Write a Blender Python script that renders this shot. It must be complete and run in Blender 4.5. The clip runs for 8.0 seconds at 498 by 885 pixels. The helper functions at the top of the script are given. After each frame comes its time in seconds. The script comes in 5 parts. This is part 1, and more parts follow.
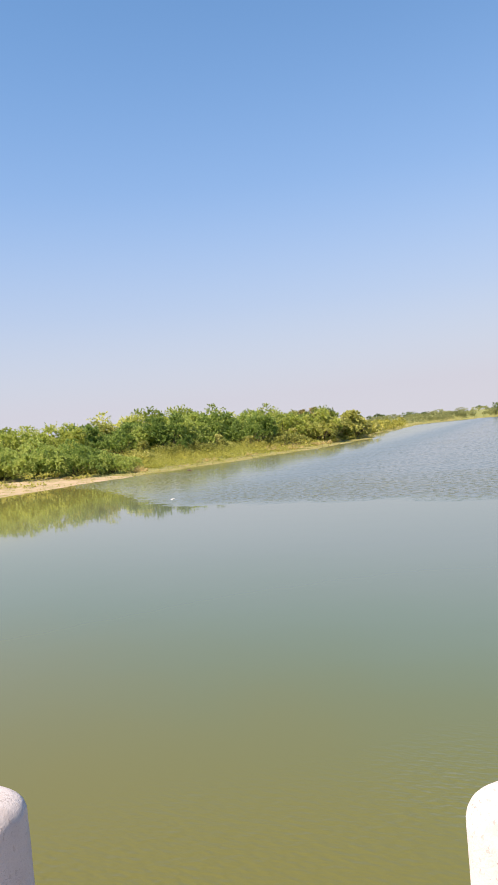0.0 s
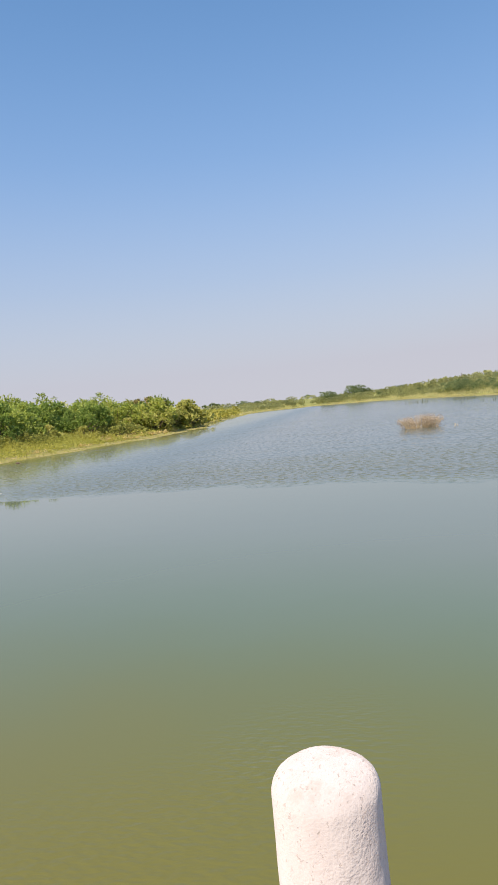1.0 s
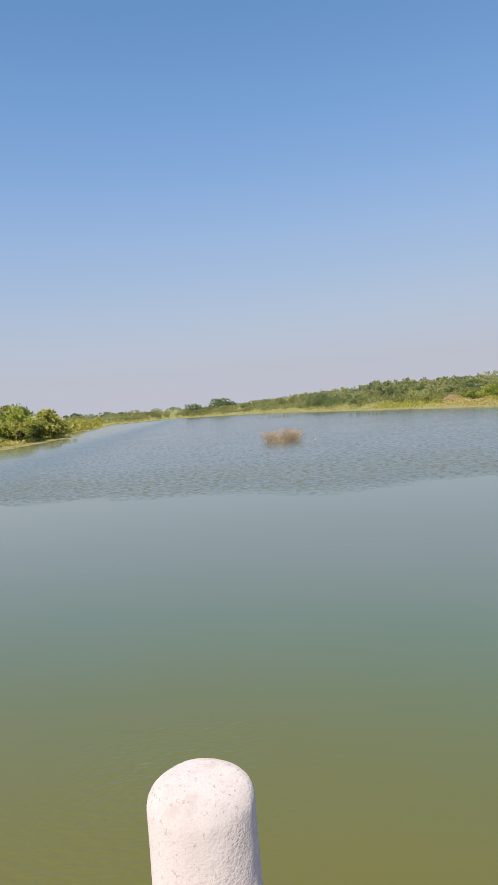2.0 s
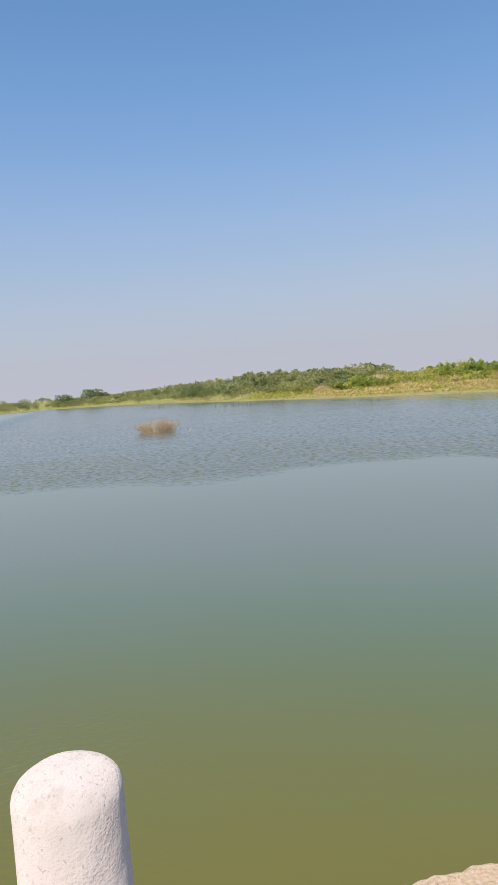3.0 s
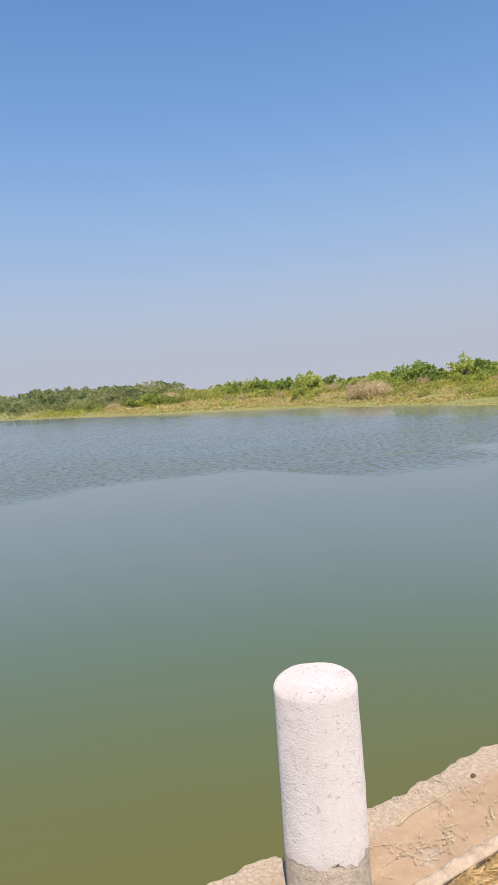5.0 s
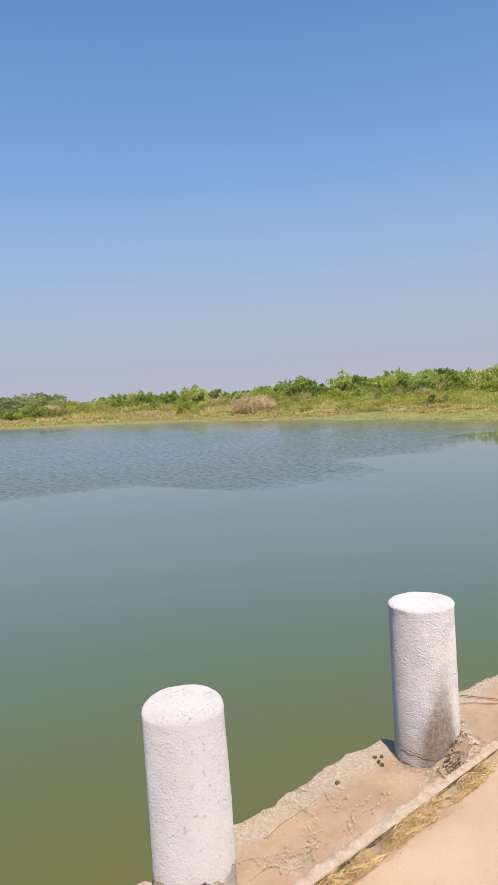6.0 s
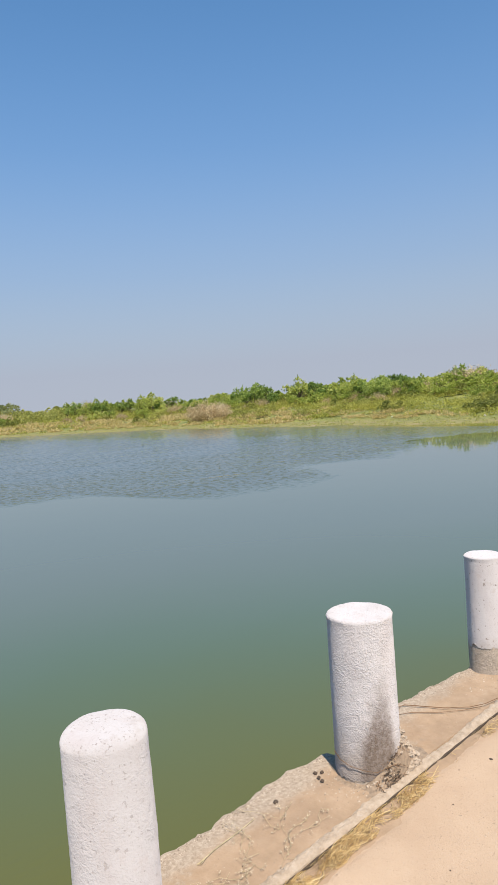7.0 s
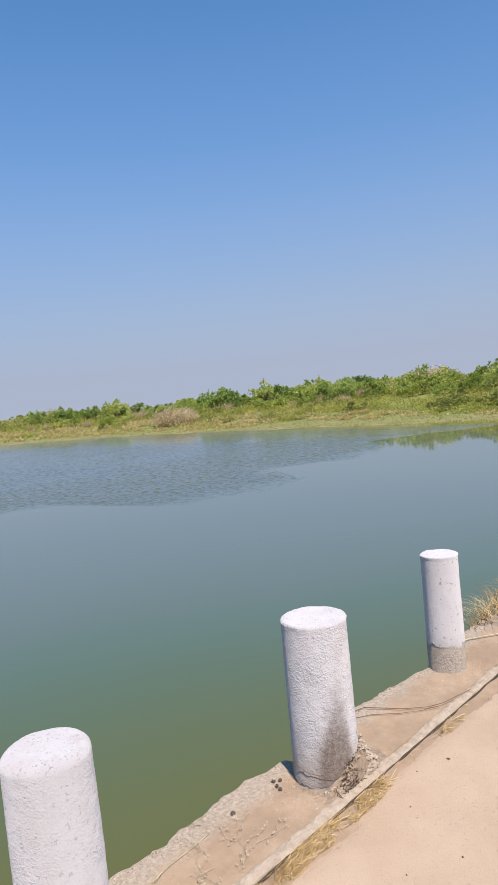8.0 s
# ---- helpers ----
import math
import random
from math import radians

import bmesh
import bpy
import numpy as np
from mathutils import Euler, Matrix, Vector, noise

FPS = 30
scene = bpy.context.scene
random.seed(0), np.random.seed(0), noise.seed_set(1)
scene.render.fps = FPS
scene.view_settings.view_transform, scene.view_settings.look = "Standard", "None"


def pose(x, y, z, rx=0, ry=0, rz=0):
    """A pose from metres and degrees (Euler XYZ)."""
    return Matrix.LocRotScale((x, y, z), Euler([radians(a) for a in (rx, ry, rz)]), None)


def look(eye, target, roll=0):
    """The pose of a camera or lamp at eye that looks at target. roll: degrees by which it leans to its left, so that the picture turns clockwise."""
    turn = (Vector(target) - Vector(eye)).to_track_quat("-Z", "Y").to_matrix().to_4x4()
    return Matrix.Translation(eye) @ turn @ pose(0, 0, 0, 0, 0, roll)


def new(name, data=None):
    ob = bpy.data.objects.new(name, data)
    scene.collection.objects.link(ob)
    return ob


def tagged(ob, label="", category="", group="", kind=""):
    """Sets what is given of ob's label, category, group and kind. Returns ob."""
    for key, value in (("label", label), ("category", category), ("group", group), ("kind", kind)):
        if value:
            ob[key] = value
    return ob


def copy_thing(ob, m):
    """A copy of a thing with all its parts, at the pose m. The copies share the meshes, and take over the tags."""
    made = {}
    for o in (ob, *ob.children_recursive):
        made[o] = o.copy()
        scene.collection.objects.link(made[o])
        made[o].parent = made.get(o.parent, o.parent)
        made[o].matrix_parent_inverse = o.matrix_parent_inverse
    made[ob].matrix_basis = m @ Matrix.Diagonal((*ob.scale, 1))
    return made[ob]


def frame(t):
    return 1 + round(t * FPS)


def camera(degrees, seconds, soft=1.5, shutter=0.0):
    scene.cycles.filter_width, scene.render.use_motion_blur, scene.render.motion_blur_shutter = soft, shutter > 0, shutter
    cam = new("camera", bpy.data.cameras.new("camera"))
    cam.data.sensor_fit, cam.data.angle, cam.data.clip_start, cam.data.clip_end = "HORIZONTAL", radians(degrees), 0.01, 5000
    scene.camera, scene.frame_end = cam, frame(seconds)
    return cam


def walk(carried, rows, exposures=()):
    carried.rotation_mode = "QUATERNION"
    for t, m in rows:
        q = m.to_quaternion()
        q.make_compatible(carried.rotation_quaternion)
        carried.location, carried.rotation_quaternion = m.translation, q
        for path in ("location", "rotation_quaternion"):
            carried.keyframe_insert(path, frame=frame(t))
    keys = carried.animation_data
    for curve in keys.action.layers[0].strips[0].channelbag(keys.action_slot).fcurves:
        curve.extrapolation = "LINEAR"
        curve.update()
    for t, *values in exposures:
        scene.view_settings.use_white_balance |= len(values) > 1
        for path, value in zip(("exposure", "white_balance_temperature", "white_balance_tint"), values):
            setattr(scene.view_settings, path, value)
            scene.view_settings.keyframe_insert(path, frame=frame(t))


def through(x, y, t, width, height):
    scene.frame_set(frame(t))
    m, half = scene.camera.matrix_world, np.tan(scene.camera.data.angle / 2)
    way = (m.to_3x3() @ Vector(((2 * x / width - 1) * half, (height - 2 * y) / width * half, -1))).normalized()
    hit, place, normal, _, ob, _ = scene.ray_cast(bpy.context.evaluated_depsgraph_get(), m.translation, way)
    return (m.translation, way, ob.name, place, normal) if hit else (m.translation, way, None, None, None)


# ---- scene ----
cam = camera(40.38, 8.0, soft=1.0)
PATH = [
    (0, pose(0.000, -0.000, 1.708, 89.05, 5.39, 22.52)),
    (0.3, pose(0.042, 0.004, 1.709, 88.17, 5.38, 20.27)),
    (0.5, pose(0.070, 0.007, 1.709, 87.47, 6.23, 17.85)),
    (0.8, pose(0.091, 0.006, 1.714, 87.12, 6.58, 11.67)),
    (1, pose(0.080, 0.003, 1.716, 86.80, 5.75, 8.66)),
    (1.2, pose(0.068, -0.005, 1.720, 87.12, 5.77, 6.29)),
    (1.5, pose(0.047, -0.021, 1.729, 87.50, 5.23, 2.79)),
    (1.7, pose(0.039, -0.023, 1.730, 87.23, 4.66, 0.19)),
    (2.8, pose(0.067, -0.043, 1.721, 85.57, 5.06, -10.27)),
    (3, pose(0.070, -0.050, 1.718, 85.21, 4.48, -13.32)),
    (3.3, pose(0.085, -0.064, 1.721, 85.12, 4.39, -16.23)),
    (3.5, pose(0.092, -0.076, 1.724, 85.27, 4.23, -17.67)),
    (4, pose(0.111, -0.089, 1.726, 85.32, 4.34, -21.59)),
    (4.2, pose(0.117, -0.097, 1.730, 85.37, 4.22, -23.24)),
    (4.5, pose(0.124, -0.104, 1.731, 85.48, 4.14, -25.94)),
    (4.8, pose(0.130, -0.111, 1.732, 85.30, 4.10, -28.62)),
    (5, pose(0.137, -0.116, 1.731, 85.35, 4.31, -30.77)),
    (5.2, pose(0.135, -0.122, 1.732, 85.58, 4.03, -33.05)),
    (6.3, pose(0.185, -0.224, 1.792, 85.77, 3.96, -41.40)),
    (6.5, pose(0.226, -0.216, 1.782, 85.82, 4.21, -41.50)),
    (6.8, pose(0.272, -0.219, 1.780, 85.98, 4.45, -42.96)),
    (7, pose(0.299, -0.221, 1.779, 86.17, 4.24, -44.00)),
    (7.3, pose(0.331, -0.234, 1.780, 86.26, 4.49, -44.72)),
    (7.5, pose(0.348, -0.242, 1.781, 86.06, 4.63, -44.90)),
    (8, pose(0.390, -0.255, 1.775, 86.26, 5.51, -46.80)),
]
walk(cam, PATH, [(0.0, 0.69, 7820, 18), (1.0, 0.50, 7660, 16), (1.6, 0.37, 7400, 15), (3.0, 0.34, 7360, 14), (3.5, 0.51, 7450, 15), (4.0, 0.55, 7400, 14), (4.5, 0.40, 7240, 14),
                 (5.0, 0.32, 7050, 14), (6.5, 0.23, 6970, 12), (7.0, 0.22, 6880, 10), (7.3, 0.19, 6540, 12), (8.0, 0.17, 6470, 13)])

# ---- light ----
SUN_AZ, SUN_EL = radians(207), radians(53)
sun_dir = Vector((math.sin(SUN_AZ) * math.cos(SUN_EL), math.cos(SUN_AZ) * math.cos(SUN_EL), math.sin(SUN_EL)))
world = bpy.data.worlds.new("world")
scene.world = world
world.use_nodes = True
wn = world.node_tree
bg = wn.nodes["Background"]
sky = wn.nodes.new("ShaderNodeTexSky")
sky.sky_type = "NISHITA"
sky.sun_disc = False
sky.sun_elevation, sky.sun_rotation = SUN_EL, SUN_AZ
sky.air_density, sky.dust_density, sky.ozone_density = 1.0, 0.4, 2.0
# pale haze that thickens towards the horizon, alike all round
where = wn.nodes.new("ShaderNodeTexCoord")
up = wn.nodes.new("ShaderNodeSeparateXYZ")
wn.links.new(where.outputs["Generated"], up.inputs[0])
fade = wn.nodes.new("ShaderNodeMapRange")
fade.interpolation_type = "LINEAR"
fade.inputs["From Min"].default_value, fade.inputs["From Max"].default_value = 0.05, 0.75
fade.inputs["To Min"].default_value, fade.inputs["To Max"].default_value = 1.0, 0.0
wn.links.new(up.outputs[2], fade.inputs[0])
haze = wn.nodes.new("ShaderNodeMix")
haze.data_type = "RGBA"
tint = wn.nodes.new("ShaderNodeValToRGB")
tint.color_ramp.interpolation = "B_SPLINE"
tint.color_ramp.elements[0].position, tint.color_ramp.elements[1].position = 0.0, 0.60
tint.color_ramp.elements[0].color, tint.color_ramp.elements[1].color = (0.53, 0.60, 0.745, 1), (0.12, 0.305, 0.73, 1)
for height, colour in ((0.08, (0.50, 0.588, 0.76, 1)), (0.18, (0.43, 0.545, 0.77, 1)), (0.34, (0.26, 0.46, 0.86, 1))):
    tint.color_ramp.elements.new(height).color = colour
wn.links.new(up.outputs[2], tint.inputs[0])
bright = wn.nodes.new("ShaderNodeVectorMath")
bright.operation = "SCALE"
bright.inputs["Scale"].default_value = 5.0
wn.links.new(tint.outputs[0], bright.inputs[0])
wn.links.new(bright.outputs[0], haze.inputs[7])
wn.links.new(fade.outputs[0], haze.inputs[0])
deep = wn.nodes.new("ShaderNodeMix")
deep.data_type, deep.blend_type = "RGBA", "MULTIPLY"
deep.inputs[0].default_value = 1.0
deep.inputs[7].default_value = (0.47, 0.86, 1.045, 1)
wn.links.new(sky.outputs[0], deep.inputs[6])
wn.links.new(deep.outputs[2], haze.inputs[6])
wn.links.new(haze.outputs[2], bg.inputs[0])
bg.inputs[1].default_value = 0.14
sun = new("sun", bpy.data.lights.new("sun", "SUN"))
sun.data.energy, sun.data.angle, sun.data.color = 4.65, radians(0.6), (1.0, 0.92, 0.83)
sun.matrix_world = look(sun_dir * 300, (0, 0, 0))

# ---- materials ----


class Mat:
    """A node material with short helpers."""

    def __init__(self, name, rough=0.9):
        self.m = bpy.data.materials.new(name)
        self.m.use_nodes = True
        self.t = self.m.node_tree
        self.p = self.t.nodes["Principled BSDF"]
        self.p.inputs["Roughness"].default_value = rough
        self.out = self.t.nodes["Material Output"]
        self.co = None

    def node(self, kind, **inputs):
        n = self.t.nodes.new("ShaderNode" + kind)
        for k, v in inputs.items():
            self.put(n, k.replace("_", " "), v)
        return n

    def put(self, n, key, v):
        s = n.inputs[int(key)] if key.isdigit() else n.inputs[key]
        if isinstance(v, bpy.types.NodeSocket):
            self.t.links.new(v, s)
        else:
            s.default_value = v

    def place(self, stretch=(1, 1, 1), turn=0.0):
        if self.co is None:
            self.co = self.node("NewGeometry").outputs["Position"]
        if stretch == (1, 1, 1) and not turn:
            return self.co
        n = self.node("Mapping", Vector=self.co, Scale=stretch)
        n.inputs["Rotation"].default_value = (0, 0, turn)
        return n.outputs[0]

    def noise(self, scale, detail=4.0, rough=0.6, stretch=(1, 1, 1), turn=0.0):
        return self.node("TexNoise", Vector=self.place(stretch, turn), Scale=scale, Detail=detail, Roughness=rough).outputs["Fac"]

    def ramp(self, fac, *stops):
        n = self.node("ValToRGB", Fac=fac)
        e = n.color_ramp.elements
        while len(e) < len(stops):
            e.new(0.5)
        for el, (pos, col) in zip(e, stops):
            el.position = pos
            el.color = (*col, 1) if isinstance(col, tuple) else (col, col, col, 1)
        return n.outputs[0]

    def mix(self, fac, a, b, blend="MIX"):
        n = self.node("Mix")
        n.data_type, n.blend_type = "RGBA", blend
        for s, v in ((n.inputs[0], fac), (n.inputs[6], a), (n.inputs[7], b)):
            if isinstance(v, bpy.types.NodeSocket):
                self.t.links.new(v, s)
            else:
                s.default_value = (*v, 1) if isinstance(v, tuple) else v
        return n.outputs[2]

    def math(self, op, a, b=0.0, clamp=False):
        n = self.node("Math")
        n.operation, n.use_clamp = op, clamp
        self.put(n, "0", a), self.put(n, "1", b)
        return n.outputs[0]

    def step(self, v, lo, hi):
        n = self.node("MapRange", Value=v)
        n.interpolation_type = "SMOOTHSTEP"
        n.inputs["From Min"].default_value, n.inputs["From Max"].default_value = lo, hi
        return n.outputs[0]

    def bump(self, height, strength, distance):
        n = self.node("Bump", Height=height, Strength=strength, Distance=distance)
        self.t.links.new(n.outputs[0], self.p.inputs["Normal"])
        return n

    def colour(self, c):
        self.put(self.p, "Base Color", c if isinstance(c, bpy.types.NodeSocket) else (*c, 1))
        return self


def leaf_material(name, dark, mid, light, patch=0.9, through=0.3, island=0.45, own=0.6):
    m = Mat(name, 0.55)
    rnd = m.node("ObjectInfo").outputs["Random"]
    isl = m.node("NewGeometry").outputs["Random Per Island"]
    a = m.math("ADD", m.math("MULTIPLY", isl, island), m.math("MULTIPLY", m.noise(patch, 3), 1.1 - island))
    a = m.math("ADD", a, m.math("MULTIPLY", m.math("SUBTRACT", rnd, 0.5), own))
    c = m.ramp(a, (0.15, dark), (0.55, mid), (0.95, light))
    m.colour(c)
    tr = m.node("BsdfTranslucent", Color=c)
    mx = m.node("MixShader", Fac=through)
    m.t.links.new(m.p.outputs[0], mx.inputs[1])
    m.t.links.new(tr.outputs[0], mx.inputs[2])
    m.t.links.new(mx.outputs[0], m.out.inputs[0])
    m.p.inputs["Specular IOR Level"].default_value = 0.25
    return m.m


M_LEAF = leaf_material("shrub leaves", (0.19, 0.26, 0.052), (0.42, 0.485, 0.105), (0.66, 0.66, 0.21), 0.7, 0.45, 0.3)
M_LEAF_DARK = leaf_material("tree leaves", (0.14, 0.225, 0.052), (0.29, 0.40, 0.095), (0.50, 0.57, 0.16), 0.7, 0.45)
M_LEAF_OLIVE = leaf_material("olive scrub leaves", (0.22, 0.245, 0.065), (0.42, 0.435, 0.115), (0.60, 0.57, 0.20), 0.5, 0.45)
M_LEAF_RUST = leaf_material("rusty flowering shrub leaves", (0.19, 0.18, 0.06), (0.42, 0.34, 0.12), (0.62, 0.46, 0.21), 0.6, 0.4)
M_LEAF_DRY = leaf_material("dry leaves", (0.34, 0.25, 0.13), (0.58, 0.45, 0.26), (0.72, 0.60, 0.38))
M_WEED = leaf_material("weeds", (0.33, 0.33, 0.065), (0.52, 0.49, 0.115), (0.66, 0.60, 0.19), 0.35, 0.5, 0.08, 0.25)
M_WEED_GREEN = leaf_material("green weeds", (0.25, 0.27, 0.055), (0.43, 0.43, 0.095), (0.58, 0.55, 0.16), 0.4, 0.5, 0.08, 0.25)
M_LEAF_DROWNED = leaf_material("drowned bush leaves", (0.19, 0.15, 0.115), (0.40, 0.325, 0.255), (0.64, 0.555, 0.46), 6.0, 0.2, 0.7)
# far growth: distance haze is put into the greyer leaf colours
M_FAR_SHRUB = leaf_material("hazed far scrub", (0.30, 0.325, 0.14), (0.56, 0.565, 0.25), (0.74, 0.70, 0.37), 0.16, 0.6, 0.14)
M_FAR_TREE = leaf_material("hazed far trees", (0.13, 0.18, 0.08), (0.27, 0.34, 0.145), (0.44, 0.48, 0.22), 0.12, 0.6, 0.2)
M_STRAW = leaf_material("straw", (0.29, 0.175, 0.07), (0.56, 0.375, 0.16), (0.80, 0.62, 0.335), 14.0, 0.25, 0.6)


def bark():
    m = Mat("bark", 0.95)
    m.colour(m.ramp(m.noise(9, 5), (0.3, (0.06, 0.045, 0.03)), (0.7, (0.16, 0.125, 0.09))))
    m.bump(m.noise(30, 4), 0.6, 0.02)
    return m.m


def water_material():
    m = Mat("lake water", 0.04)
    m.p.inputs["IOR"].default_value = 1.33
    sep = m.node("SeparateXYZ", Vector=m.place())
    x, y = sep.outputs[0], sep.outputs[1]
    # silt-laden shallows beside the causeway, greener water farther out
    side = m.math("ADD", m.math("MULTIPLY", m.math("MAXIMUM", x, 0.0), 0.48), m.math("MULTIPLY", m.math("MINIMUM", x, 0.0), 0.12))
    silt = m.math("SUBTRACT", 1.0, m.step(m.math("ADD", m.math("ADD", y, side), m.math("MULTIPLY", m.noise(0.5, 3), 1.2)), 3.4, 9.5))
    # base colour turns paler and greyer farther out, greyer left than right
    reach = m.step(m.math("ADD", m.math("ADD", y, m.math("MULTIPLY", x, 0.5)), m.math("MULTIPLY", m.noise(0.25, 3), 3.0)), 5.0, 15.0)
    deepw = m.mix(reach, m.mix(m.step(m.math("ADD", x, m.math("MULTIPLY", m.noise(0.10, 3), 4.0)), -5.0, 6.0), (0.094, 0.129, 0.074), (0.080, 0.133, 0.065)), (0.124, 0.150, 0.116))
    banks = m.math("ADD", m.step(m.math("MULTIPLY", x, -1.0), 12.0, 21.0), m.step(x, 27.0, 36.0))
    wob = m.math("MULTIPLY", m.math("SUBTRACT", m.noise(0.6, 5, 0.65), 0.5), 3.0)
    yy = m.math("ADD", y, wob)
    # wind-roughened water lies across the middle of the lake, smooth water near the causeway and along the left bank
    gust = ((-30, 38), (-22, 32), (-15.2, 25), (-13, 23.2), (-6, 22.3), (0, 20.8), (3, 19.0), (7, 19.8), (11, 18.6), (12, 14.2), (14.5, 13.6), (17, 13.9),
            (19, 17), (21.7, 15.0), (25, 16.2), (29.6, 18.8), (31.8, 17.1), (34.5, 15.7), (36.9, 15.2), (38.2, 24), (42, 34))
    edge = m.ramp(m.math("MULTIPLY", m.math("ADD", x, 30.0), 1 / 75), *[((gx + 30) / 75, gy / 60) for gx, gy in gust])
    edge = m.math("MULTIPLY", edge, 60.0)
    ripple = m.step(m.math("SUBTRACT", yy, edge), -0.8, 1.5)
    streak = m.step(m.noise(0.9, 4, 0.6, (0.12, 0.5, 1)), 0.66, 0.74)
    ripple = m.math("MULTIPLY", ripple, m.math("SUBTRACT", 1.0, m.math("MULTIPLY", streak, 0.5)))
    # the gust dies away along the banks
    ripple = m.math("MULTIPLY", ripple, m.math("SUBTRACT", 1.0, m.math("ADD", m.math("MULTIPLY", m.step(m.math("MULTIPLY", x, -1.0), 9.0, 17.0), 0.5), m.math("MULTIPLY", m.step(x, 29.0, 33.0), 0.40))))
    # the ruffled water's darker sky reflection is partly put into its base colour
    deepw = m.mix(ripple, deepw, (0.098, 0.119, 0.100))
    # silt tint and yellow-green bank reflection put into the colour of smooth water
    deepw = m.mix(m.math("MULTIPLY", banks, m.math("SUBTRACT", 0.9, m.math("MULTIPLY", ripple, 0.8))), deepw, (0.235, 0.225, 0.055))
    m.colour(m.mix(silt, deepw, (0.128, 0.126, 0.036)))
    # two smooth slicks inside the ruffled patch
    for ax, ay, length, turn in ((16.0, 17.7, 2.3, 0.4), (20.3, 18.6, 1.2, 0.9)):
        dx, dy = m.math("SUBTRACT", x, ax), m.math("SUBTRACT", y, ay)
        u = m.math("ADD", m.math("MULTIPLY", dx, math.cos(turn) / length), m.math("MULTIPLY", dy, -math.sin(turn) / length))
        v = m.math("ADD", m.math("MULTIPLY", dx, math.sin(turn) / 0.32), m.math("MULTIPLY", dy, math.cos(turn) / 0.32))
        rr = m.math("ADD", m.math("ADD", m.math("MULTIPLY", u, u), m.math("MULTIPLY", v, v)), m.math("MULTIPLY", m.noise(1.4, 4), 0.8))
        ripple = m.math("MULTIPLY", ripple, m.math("ADD", 0.35, m.math("MULTIPLY", m.step(rr, 0.7, 1.4), 0.65)))
    h1 = m.noise(1.7, 1.5, 0.5, (0.75, 1.0, 1), 0.12)
    h2 = m.noise(5.5, 3, 0.6, (0.6, 1.3, 1), -0.15)
    # choppiest where the gust meets the smooth water, finer behind
    front = m.math("SUBTRACT", 1.0, m.math("MULTIPLY", m.step(m.math("SUBTRACT", yy, edge), 3.5, 12.0), 0.8))
    gusts = m.math("ADD", 0.45, m.math("MULTIPLY", m.step(m.noise(0.45, 3, 0.55, (0.6, 1.6, 1)), 0.40, 0.66), 0.8))
    strong = m.math("ADD", m.math("MULTIPLY", m.math("MULTIPLY", h1, gusts), m.math("SUBTRACT", 0.022, m.math("MULTIPLY", m.step(y, 26.0, 48.0), 0.008))), m.math("MULTIPLY", h2, 0.010))
    near = m.noise(19.0, 1, 0.5, (0.5, 1.0, 1), 0.12)
    calm_patch = m.step(m.noise(0.35, 3), 0.42, 0.62)
    close = m.math("SUBTRACT", 1.0, m.step(m.math("ADD", y, m.math("MULTIPLY", m.math("ABSOLUTE", x), 0.6)), 4.6, 6.6))
    close = m.math("MULTIPLY", close, m.math("SUBTRACT", 1.0, m.math("MULTIPLY", m.step(x, -0.9, 0.7), 0.85)))
    weak = m.math("ADD", m.math("MULTIPLY", m.math("MULTIPLY", near, m.math("MULTIPLY", m.math("ADD", 0.45, m.math("MULTIPLY", calm_patch, 0.55)), close)), 0.019), m.math("MULTIPLY", h1, 0.0010))
    high = m.math("ADD", m.math("MULTIPLY", m.math("MULTIPLY", strong, m.math("ADD", 0.5, m.math("MULTIPLY", front, 0.5))), ripple), weak)
    # short-crested chop
    turned = m.node("Mapping", Vector=m.place((1, 1, 1), 0.35), Scale=(0.68, 1.15, 1.0)).outputs[0]
    dash = m.step(m.node("TexNoise", Vector=turned, Scale=5.6, Detail=2.6, Roughness=0.6).outputs["Fac"], 0.525, 0.57)
    dash = m.math("MULTIPLY", dash, front)
    # the wind blows towards the causeway: the waves are steeper on that side
    lean = m.node("VectorMath", **{"0": (0.34, 0.94, 0.0)})
    lean.operation = "SCALE"
    m.put(lean, "Scale", m.math("MULTIPLY", ripple, m.math("SUBTRACT", m.math("SUBTRACT", -0.024, m.math("MULTIPLY", m.step(m.math("MULTIPLY", x, -1.0), 6.0, 14.0), 0.07)), m.math("MULTIPLY", m.math("MULTIPLY", dash, gusts), 1.0))))
    tip = m.node("VectorMath", **{"0": lean.outputs[0], "1": (0, 0, 1)})
    tip.operation = "ADD"
    face = m.node("VectorMath", **{"0": tip.outputs[0]})
    face.operation = "NORMALIZE"
    b = m.bump(high, 1.0, 1.0)
    m.put(b, "Normal", face.outputs[0])
    return m.m


